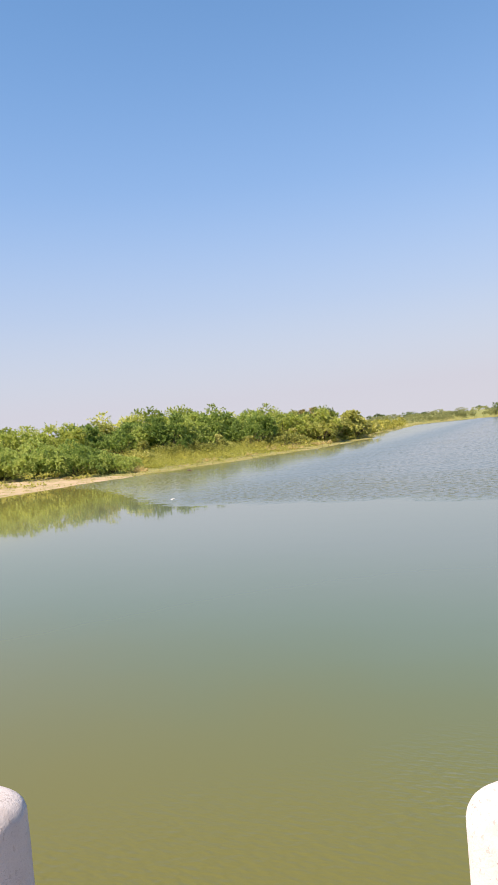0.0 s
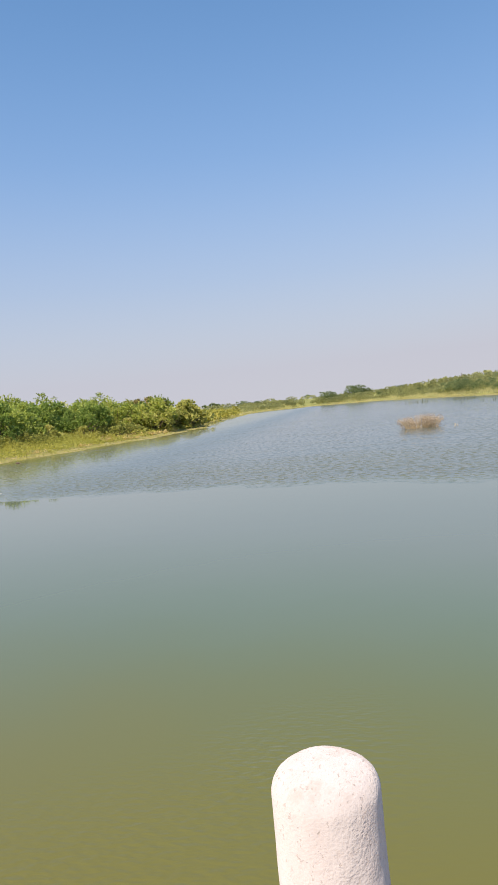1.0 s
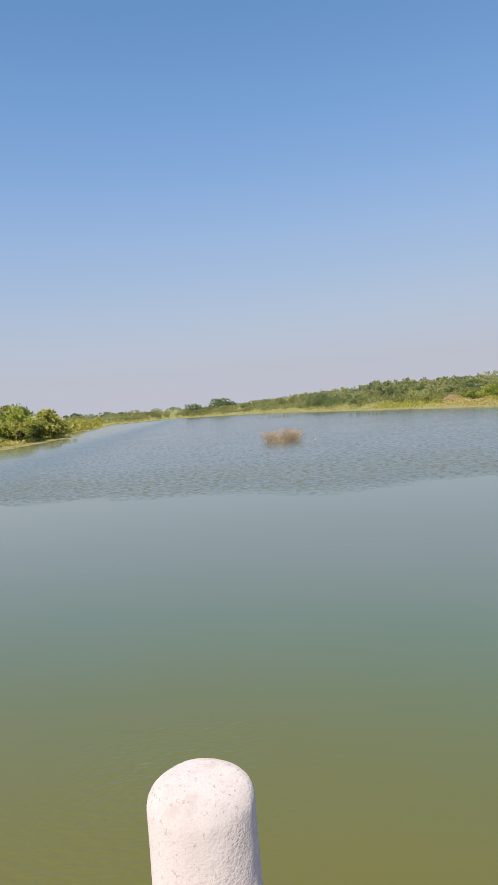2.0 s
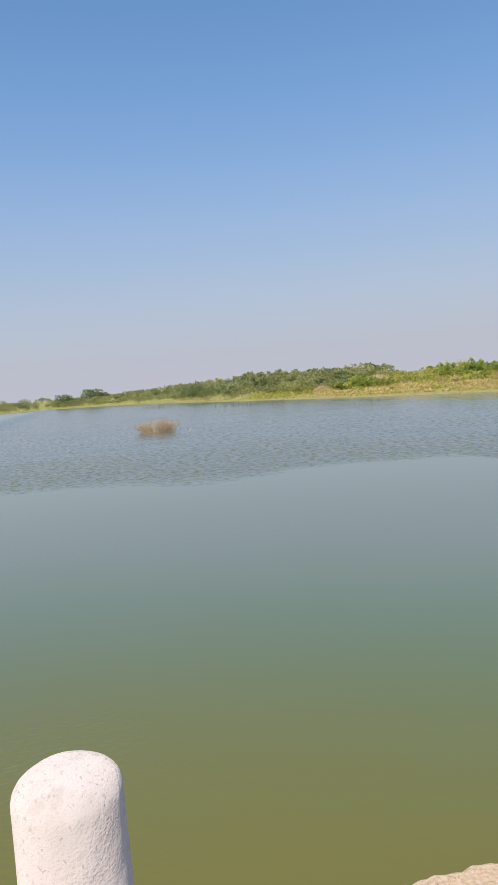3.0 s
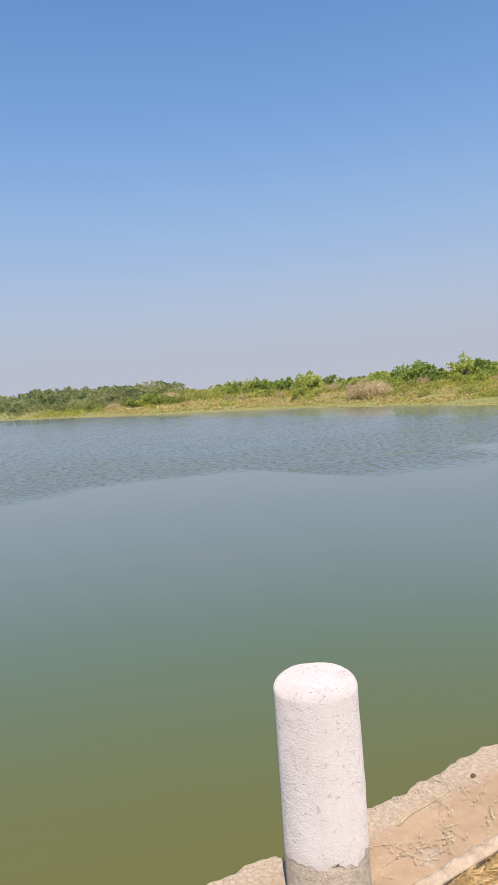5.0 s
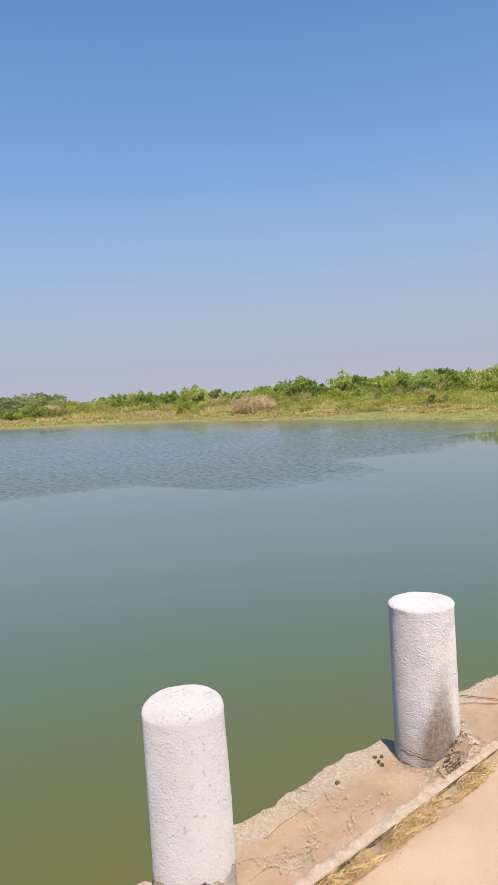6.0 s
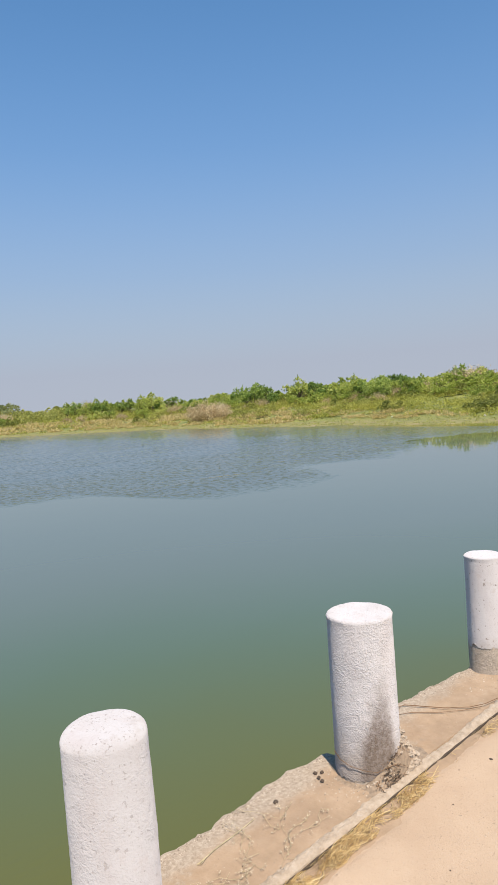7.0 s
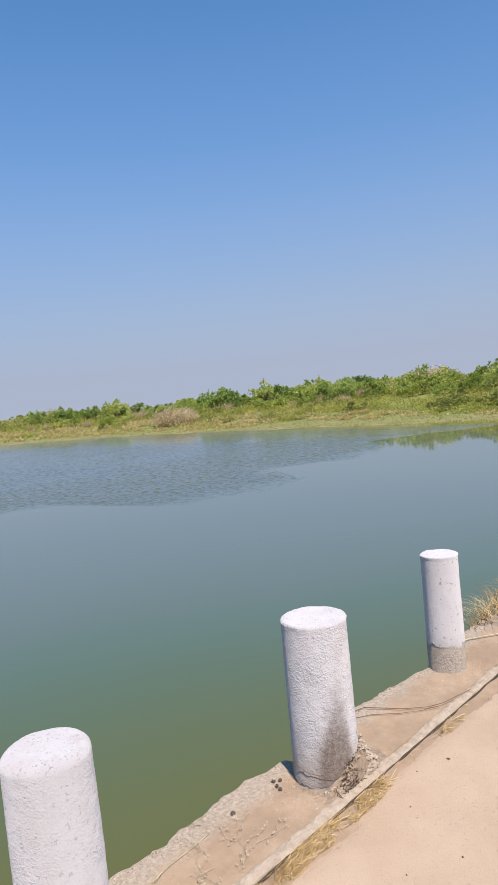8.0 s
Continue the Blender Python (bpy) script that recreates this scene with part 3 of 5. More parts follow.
def bollard(x, y, radius, height, crown, band, seed, label, flare=0.0, lean=(0, 0)):
    """crown: how far the rim is rounded; band: height of the bare cement at its foot."""
    base = tagged(new("bollard"), label, "bollard", "bollards along the causeway")
    prof = []
    steps = 46
    for i in range(steps + 1):
        z = band + (height - crown - band) * i / steps
        prof.append((radius * (1.03 - 0.04 * z / height), z))
    r1 = prof[-1][0] + flare
    prof[-1] = (r1, prof[-1][1])
    for i in range(1, 13):
        w = math.pi / 2 * i / 12
        prof.append((r1 - min(crown * 1.25, radius * 0.9) * (1 - math.cos(w)), height - crown + crown * math.sin(w)))
    rr = prof[-1][0]
    for i in range(1, 9):
        prof.append((rr * (1 - i / 8.4), height + 0.10 * crown * i / 8))
    v, f = lathe(prof, 96, 0.022, seed, 1.0)
    link_mesh("shaft", v, f, M_WHITE_SMOOTH if radius < 0.12 else M_WHITE_BRIGHT if crown < 0.02 else M_WHITE, base, smooth=True)
    foot = [(radius * (1.005 if z_ < 14 else 0.98), -0.12 + (band + 0.16) * z_ / 15) for z_ in range(16)]
    v, f = lathe(foot, 72, 0.03, seed + 9)
    tagged(link_mesh("foot", v, f, M_CEMENT, base, smooth=True), "bare grey cement foot")
    base.matrix_world = pose(x, y, 0, lean[0], lean[1], 0)
    return base


bollard(-1.75, 1.63, 0.150, 0.60, 0.07, 0.05, 3.1, "whitewashed round concrete bollard with a domed rough top and rust mark")
bollard(-0.087, 1.782, 0.150, 0.737, 0.078, 0.03, 7.7, "whitewashed round concrete bollard with a rounded chipped top")
bollard(1.376, 1.680, 0.141, 0.765, 0.035, 0.185, 12.4, "whitewashed round concrete bollard with a softened rim at the ledge")
bollard(2.753, 1.694, 0.152, 0.752, 0.012, 0.015, 18.9, "whitewashed round concrete bollard with a flat top, stained foot and dark brown patch", 0.003)
bollard(4.124, 1.782, 0.113, 0.715, 0.008, 0.165, 25.3, "slim whitewashed concrete bollard with a flared flat top and bare foot", 0.004)

# ---- shrubs and trees ----


def spray_leaves(rng, start, way, length, per, leaf, droop):
    """Feathery branchlets: leaf clumps set along both sides of arching sprays. start, way: arrays; leaf: length and width."""
    n = len(start)
    t = np.tile(np.linspace(0.3, 1.0, per), n) + rng.uniform(-0.06, 0.06, n * per)
    a, d, ln = np.repeat(start, per, 0), np.repeat(way, per, 0), np.repeat(length, per)[:, None]
    t = t[:, None]
    p = a + d * ln * t - np.array([0, 0, 1.0]) * droop * ln * t * t
    side = unit(np.cross(d, rng.normal(size=(n * per, 3))))
    e = unit(d * (0.55 + 0.5 * t) + side * 0.8 + rng.normal(size=(n * per, 3)) * 0.2 - np.array([0, 0, 0.5 * droop]) * t)
    size = rng.uniform(0.65, 1.3, (n * per, 1)) * (1.15 - 0.45 * t)
    w = unit(np.cross(e, rng.normal(size=(n * per, 3)) + [0.1, 0.2, 0.9]))
    return quads(p + e * leaf[0] * 0.35 * size, e * leaf[0] * 0.5 * size, w * leaf[1] * size)


def make_shrub(name, seed, width, height, lobes_n, sprays, per, leaf, material, upright=0.0, droop=0.3, shoots=8, stems=5):
    """A many-stemmed thorn shrub: lobes of radiating leafy sprays with gaps between, and thin shoots that stand above the crown."""
    rng = np.random.default_rng(seed)
    base = new(name)
    lobes, runs = [], []
    for i in range(lobes_n):
        w = rng.random() * 2 * math.pi
        q = math.sqrt(rng.random()) * (1 - 0.3 * upright)
        x, y = q * width * math.cos(w), q * width * math.sin(w)
        top = height * (1 - (0.5 - 0.2 * upright) * q * q) * (0.74 + 0.28 * rng.random())
        r = width * (0.17 + 0.13 * rng.random())
        lobes.append((x, y, max(r * 0.6, top * (0.25 + 0.6 * rng.random() ** 0.7)), r))
    L = np.array(lobes)
    k = np.repeat(np.arange(lobes_n), sprays)
    n = len(k)
    d = unit(rng.normal(size=(n, 3)) + [0, 0, 0.25])
    d[:, 2] = np.where(d[:, 2] < -0.5, -d[:, 2], d[:, 2])
    start = L[k, :3] + d * L[k, 3:4] * rng.uniform(0.25, 0.6, (n, 1))
    length = L[k, 3] * rng.uniform(0.45, 1.0, n)
    # shoots rise from the highest lobes
    high = np.argsort(-L[:, 2])[: max(4, lobes_n // 3)]
    m = rng.choice(high, shoots)
    sd = unit(rng.normal(size=(shoots, 3)) * 0.38 + [0, 0, 1])
    start = np.concatenate([start, L[m, :3] + sd * L[m, 3:4] * 0.5])
    d, length = np.concatenate([d, sd]), np.concatenate([length, rng.uniform(0.5, 1.05, shoots) * (0.25 + 0.13 * height)])
    v, idx = spray_leaves(rng, start, d, length, per, leaf, droop)
    keep = v.reshape(-1, 4, 3)[:, :, 2].min(1) > -0.15
    v = v.reshape(-1, 4, 3)[keep].reshape(-1, 3)
    fast_mesh("crown", v, np.arange(len(v)).reshape(-1, 4), material, base)
    for x, y, z, r in lobes[: stems * 3]:
        mid = (x * 0.35 + rng.normal() * 0.1, y * 0.35 + rng.normal() * 0.1, z * 0.5)
        runs.append(([(rng.normal() * 0.08, rng.normal() * 0.08, -0.25), mid, (x, y, z)], [0.055 * height / 3, 0.035 * height / 3, 0.012]))
    tubes("trunk", runs, M_BARK, base)
    return base


def make_twiggy(name, seed, width, height, twigs, leaves):
    """A dry, mostly leafless bush of fine upright twigs."""
    rng = np.random.default_rng(seed)
    base = new(name)
    runs, tips = [], []
    for i in range(twigs):
        w, q = rng.random() * 2 * math.pi, math.sqrt(rng.random())
        x, y = q * width * math.cos(w), q * width * math.sin(w)
        z = height * (1.0 - 0.5 * q * q) * (0.55 + 0.5 * rng.random())
        runs.append(([(x * 0.25, y * 0.25, -0.2), (x * 0.6, y * 0.6, z * 0.55), (x, y, z)], [0.03, 0.018, 0.008]))
        tips += [(x * t, y * t, z * t) for t in (0.7, 0.85, 1.0)]
    tubes("trunk", runs, M_TWIG_PALE, base, 4)
    tips = np.array(tips)
    c = tips[rng.integers(len(tips), size=leaves)] + rng.normal(size=(leaves, 3)) * width * 0.11
    c[:, 2] = np.maximum(c[:, 2], 0.03)
    u = unit(rng.normal(size=(leaves, 3)) + [0, 0, 0.5])
    v, idx = quads(c, u * 0.12 * height / 1.6, unit(np.cross(u, rng.normal(size=(leaves, 3)))) * 0.045)
    fast_mesh("crown", v, idx, M_LEAF_DRY, base)
    return base


FINE_LEAF, MID_LEAF, WIDE_LEAF = (0.23, 0.15), (0.27, 0.18), (0.36, 0.24)
SHRUBS = [make_shrub("shrub", s, w, h, n, 19, 6, MID_LEAF, M_LEAF, u, 0.3, sh) for s, w, h, n, u, sh in (
    (11, 2.3, 2.9, 17, 0.1, 9), (12, 2.0, 3.2, 15, 0.3, 12), (13, 2.7, 2.7, 19, 0.0, 7), (14, 1.8, 2.6, 13, 0.2, 8), (15, 2.4, 3.4, 17, 0.3, 12))]
TREES = [make_shrub("tree", s, w, h, n, 20, 6, MID_LEAF, M_LEAF_DARK, u, 0.15, sh) for s, w, h, n, u, sh in (
    (21, 1.9, 4.0, 16, 0.6, 14), (22, 1.5, 3.6, 14, 0.8, 12), (23, 2.5, 3.6, 19, 0.3, 9))]
DRY = [make_twiggy("dry_bush", s, w, h, 150, 2600) for s, w, h in ((31, 1.7, 1.6), (32, 1.3, 1.3))]
BIG = [make_shrub("shrub", s, w, h, n, 34, 8, FINE_LEAF, m, u, dr, sh) for s, w, h, n, m, u, dr, sh in (
    (51, 3.3, 5.2, 27, M_LEAF, 0.1, 0.35, 16), (52, 2.8, 5.6, 25, M_LEAF, 0.3, 0.2, 22), (53, 3.6, 4.9, 29, M_LEAF_OLIVE, 0.0, 0.5, 12))]
BIG_DARK = [make_shrub("tree", s, w, h, n, 30, 8, MID_LEAF, M_LEAF_DARK, u, 0.1, sh) for s, w, h, n, u, sh in ((54, 2.9, 5.6, 25, 0.3, 18), (55, 3.3, 5.1, 27, 0.1, 14))]
FEATHER = [make_shrub("shrub", 61, 2.9, 2.7, 30, 40, 9, (0.22, 0.11), M_LEAF_DARK, 0.0, 0.75, 6)]
RUSTY = [make_shrub("shrub", 62, 2.8, 5.2, 24, 30, 7, FINE_LEAF, M_LEAF_RUST, 0.2, 0.25, 16)]
SCRUB = [make_shrub("shrub", s, w, h, n, 20, 6, MID_LEAF, M_LEAF_OLIVE, u, 0.6, sh) for s, w, h, n, u, sh in ((58, 2.4, 2.2, 16, 0.0, 5), (59, 1.8, 2.0, 13, 0.1, 4))]
LOW = [make_shrub("shrub", s, w, h, n, 13, 6, WIDE_LEAF, M_LEAF, u, 0.3, sh) for s, w, h, n, u, sh in ((56, 2.3, 2.9, 15, 0.1, 8), (57, 2.0, 3.2, 14, 0.3, 10))]
for ob in SHRUBS + BIG + LOW:
    tagged(ob, "dense feathery green thorn shrub on the grassy bank", "shrub", "bank shrubs")
for ob in SCRUB:
    tagged(ob, "low yellow-green scrub bush sloping to the waterline", "shrub", "yellow scrub")
for ob in FEATHER:
    tagged(ob, "dark drooping feathery shrub leaning over the muddy shore", "shrub", "bank shrubs")
for ob in RUSTY:
    tagged(ob, "tall shrub with rusty brown-green tips on the bank", "shrub", "bank shrubs")
for ob in TREES + BIG_DARK:
    tagged(ob, "dark green leafy tree rising among the bank shrubs", "tree", "bank trees")
for ob in DRY:
    tagged(ob, "dry brown leafless bush on the bank", "bush", "dry bushes")
PLACED = {}


FAR = {"far_shrubs": [], "far_trees": [], "far_scrub": []}


def plant_far(kinds, src, x, y, scale, turn, tall):
    """Far growth, too distant to tell apart, is gathered into one mesh a sort."""
    me = [o for o in src.children if o.name.startswith("crown")][0].data
    co = np.empty(len(me.vertices) * 3, np.float32)
    me.vertices.foreach_get("co", co)
    leaf = co.reshape(-1, 4, 3)
    rng = np.random.default_rng(int(abs(x * 131 + y * 17)))
    leaf = leaf[leaf[:, 0, 2] < np.quantile(leaf[:, 0, 2], 0.93)]
    leaf = leaf[rng.choice(len(leaf), 680, replace=False)]
    mid = leaf.mean(1, keepdims=True)
    leaf = mid + (leaf - mid) * 1.25
    c, sn = math.cos(radians(turn)), math.sin(radians(turn))
    z0 = float(ground_height(x, y)) - 0.03
    out = np.stack([(leaf[..., 0] * c - leaf[..., 1] * sn) * scale + x, (leaf[..., 0] * sn + leaf[..., 1] * c) * scale + y, leaf[..., 2] * scale * tall + z0], -1)
    FAR["far_shrubs" if kinds in (SHRUBS, LOW, BIG) else "far_trees" if kinds in (TREES, BIG_DARK) else "far_scrub"].append(out.reshape(-1, 3))


def plant(kinds, i, x, y, scale, turn, tall=1.0):
    """The first use takes the original, later ones a copy."""
    src = kinds[i % len(kinds)]
    # banks beyond either end of the lake stay grassy
    if not -50 < math.degrees(math.atan2(x, y)) < 73:
        return None
    if math.hypot(x, y) > 112:
        if kinds is DRY:
            kinds = SHRUBS
        return plant_far(kinds, kinds[i % len(kinds)], x, y, scale, turn, tall)
    m = pose(x, y, float(ground_height(x, y)) - 0.03, 0, 0, turn)
    if src.name not in PLACED:
        PLACED[src.name] = True
        ob = src
        ob.matrix_basis = m
    else:
        ob = copy_thing(src, m)
    ob.scale = (scale, scale, scale * tall)
    return ob


def shore_point(s):
    """A point and the outward normal at s metres along the shoreline."""
    seg = np.linalg.norm(np.diff(SHORE, axis=0), axis=1)
    k = 0
    while k < len(seg) - 1 and s > seg[k]:
        s -= seg[k]
        k += 1
    d = (SHORE[k + 1] - SHORE[k]) / seg[k]
    return SHORE[k] + d * s, np.array([-d[1], d[0]])


LENGTH = float(np.linalg.norm(np.diff(SHORE, axis=0), axis=1).sum())


def along(table, s):
    return float(np.interp(s, [a for a, _ in table], [b for _, b in table]))


def plant_banks():
    rng = random.Random(5)
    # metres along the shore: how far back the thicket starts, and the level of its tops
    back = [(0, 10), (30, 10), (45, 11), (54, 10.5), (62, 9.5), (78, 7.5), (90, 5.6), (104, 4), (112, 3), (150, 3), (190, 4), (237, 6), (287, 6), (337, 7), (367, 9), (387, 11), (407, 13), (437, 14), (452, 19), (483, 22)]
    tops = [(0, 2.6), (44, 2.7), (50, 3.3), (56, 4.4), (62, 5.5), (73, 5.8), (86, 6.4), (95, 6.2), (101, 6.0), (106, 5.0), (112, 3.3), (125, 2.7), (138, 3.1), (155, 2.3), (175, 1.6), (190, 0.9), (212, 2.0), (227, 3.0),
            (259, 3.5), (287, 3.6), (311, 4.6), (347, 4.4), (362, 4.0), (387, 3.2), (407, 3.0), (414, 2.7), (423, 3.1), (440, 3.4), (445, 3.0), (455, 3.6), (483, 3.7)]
    for row in range(5):
        s = 14 + row * 1.1
        while s < LENGTH - 6:
            p, nrm = shore_point(s)
            far = math.hypot(*p)
            left = s < 106
            step = (3.2 if left else 2.3 if far < 80 else 3.0 if far < 120 else 4.0) * (1 + 0.12 * row) * (0.75 if p[0] > 25 else 1.0)
            x, y = p + nrm * (along(back, s) + row * 3.6 + rng.uniform(-1.4, 1.4))
            s += step * rng.uniform(0.7, 1.3)
            if y < 4 or shore_distance(np.array(x), np.array(y)) < 2.0:
                continue
            if row == 4 and (left or far < 112):
                continue
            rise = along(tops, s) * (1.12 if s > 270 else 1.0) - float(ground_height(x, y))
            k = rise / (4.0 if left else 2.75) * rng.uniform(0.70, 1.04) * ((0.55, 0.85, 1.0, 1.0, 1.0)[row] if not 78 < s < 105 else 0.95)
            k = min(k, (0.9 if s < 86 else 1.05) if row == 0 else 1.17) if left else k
            pick = rng.random()
            if s < 57 and row == 0:
                continue
            open_bank = s > 367 and 24.5 < math.degrees(math.atan2(x, y)) < 29.0
            if open_bank:
                plant(SCRUB, rng.randrange(2), x, y, k * 0.85, rng.uniform(0, 360))
            elif 108 < s < 212:
                plant(SCRUB, rng.randrange(2), x, y, rise / 2.1 * rng.uniform(0.75, 1.05), rng.uniform(0, 360))
            elif left and row == 0 and s < 98:
                plant(SCRUB, rng.randrange(2), x, y, min(1.0, rise / 2.6) * rng.uniform(0.7, 1.1), rng.uniform(0, 360))
            elif left and 66 < s < 92 and row < 3:
                plant(BIG_DARK, rng.randrange(2), x, y, k * 0.85, rng.uniform(0, 360))
            elif pick < (0.66 if x > 0 else 0.80):
                kinds = BIG if left else SHRUBS if row < 3 else LOW
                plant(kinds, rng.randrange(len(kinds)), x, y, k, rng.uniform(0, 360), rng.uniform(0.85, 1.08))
            elif pick < (0.92 if x > 0 else 0.97) and row:
                plant(BIG_DARK if left else TREES, rng.randrange(2), x, y, k * ((0.6 if 60 < y < 82 else 0.76) if left else 0.78), rng.uniform(0, 360))
            else:
                plant(DRY, rng.randrange(2), x, y, k * (1.35 if left else 1.0) * rng.uniform(0.9, 1.3), rng.uniform(0, 360))
    # tall single trees that stand above the thicket
    for x, y, k, kind in ((1.0, 224, 1.75, 2), (2.6, 225, 1.6, 2), (-8, 226, 1.45, 2), (-6.6, 225, 1.3, 2), (22.0, 158, 1.1, 2), (23.6, 150, 1.15, 2), (25.0, 142, 1.0, 2), (24.5, 157, 1.1, 0), (27.5, 132, 0.95, 2)):
        plant(TREES, kind, x, y, k, 70 * k)
    for x, y, k, kind in ((55.6, 56.4, 0.92, 2), (56.9, 55.2, 0.84, 0), (58.5, 49.0, 0.72, 0), (58.2, 43.0, 0.66, 1), (56.6, 39.2, 0.74, 2), (57.2, 36.2, 0.70, 0)):
        plant(TREES, kind, x, y, k, 130 * k)
    # the broad olive thicket where the bank comes nearer
    for x, y, k, kind in ((66.0, 36.5, 0.66, 1), (65.5, 33.0, 0.68, 4), (66.7, 29.2, 0.76, 0), (64.8, 25.6, 0.80, 2), (68.0, 34.5, 0.70, 4), (69.0, 27.6, 0.78, 1), (65.0, 21.6, 0.84, 3), (67.0, 31.0, 0.74, 2), (66.0, 27.4, 0.78, 4)):
        plant(SHRUBS, kind, x, y, k, 77 * k + 40 * kind)
    plant(DRY, 0, 64.6, 34.6, 1.45, 80)
    # low yellow-green mounds on the open bank before the thicket
    for k in range(60):
        s = rng.uniform(396, 464)
        p, nrm = shore_point(s)
        x, y = p + nrm * rng.uniform(6.5, 17.0)
        if y > 4 and shore_distance(np.array(x), np.array(y)) > 5.0:
            plant(SCRUB, rng.randrange(2), x, y, rng.uniform(0.40, 0.72), rng.uniform(0, 360), rng.uniform(0.75, 1.0))
    plant(DRY, 1, 65.4, 33.2, 1.6, 10)
    for x, y, k in ((-26.0, 99.5, 0.72), (-26.2, 95.0, 0.92), (-28.2, 97.0, 1.0), (-26.8, 86.5, 1.0)):
        plant(BIG, 2, x, y, k, 50 * k)
    for x, y, k in ((-26.6, 90.6, 1.02), (-29.0, 92.4, 1.1), (-29.4, 88.4, 1.05)):
        plant(RUSTY, 0, x, y, k, 90 * k)
    for x, y, k in ((-38.7, 41.4, 1.1), (-36.6, 43.4, 1.12), (-34.6, 45.5, 1.08), (-32.4, 47.6, 0.72), (-40.8, 39.4, 1.1)):
        plant(FEATHER, 0, x, y, k, 140 * k)
    # the large dry bush on the grassy shore
    plant(DRY, 0, 47.6, 56.3, 1.25, 40)
    plant(DRY, 1, 48.6, 54.9, 1.30, 200)
    plant(DRY, 0, 48.4, 55.6, 1.15, 120)
    for x, y in ((-31, 217), (-28, 219), (-25, 222), (-20, 226), (-33, 212), (-17, 227), (-12, 227), (-8, 224), (-4, 220), (1, 216), (4, 212), (-10, 231), (-2, 226), (5, 218)):
        plant(SHRUBS, rng.randrange(5), x, y, rng.uniform(0.85, 1.1), rng.uniform(0, 360))
    for k in range(70):
        x, y = rng.uniform(-95, 60), rng.uniform(226, 272)
        if shore_distance(np.array(x), np.array(y)) > 4:
            plant(SHRUBS if rng.random() < 0.6 else TREES, rng.randrange(3), x, y, rng.uniform(0.85, 1.2), rng.uniform(0, 360))


plant_banks()
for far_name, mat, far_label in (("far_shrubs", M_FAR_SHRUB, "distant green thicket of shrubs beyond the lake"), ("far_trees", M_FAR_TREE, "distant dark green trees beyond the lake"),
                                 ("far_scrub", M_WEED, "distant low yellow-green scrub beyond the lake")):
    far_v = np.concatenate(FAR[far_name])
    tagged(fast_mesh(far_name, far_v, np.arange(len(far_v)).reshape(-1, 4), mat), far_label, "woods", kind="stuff")


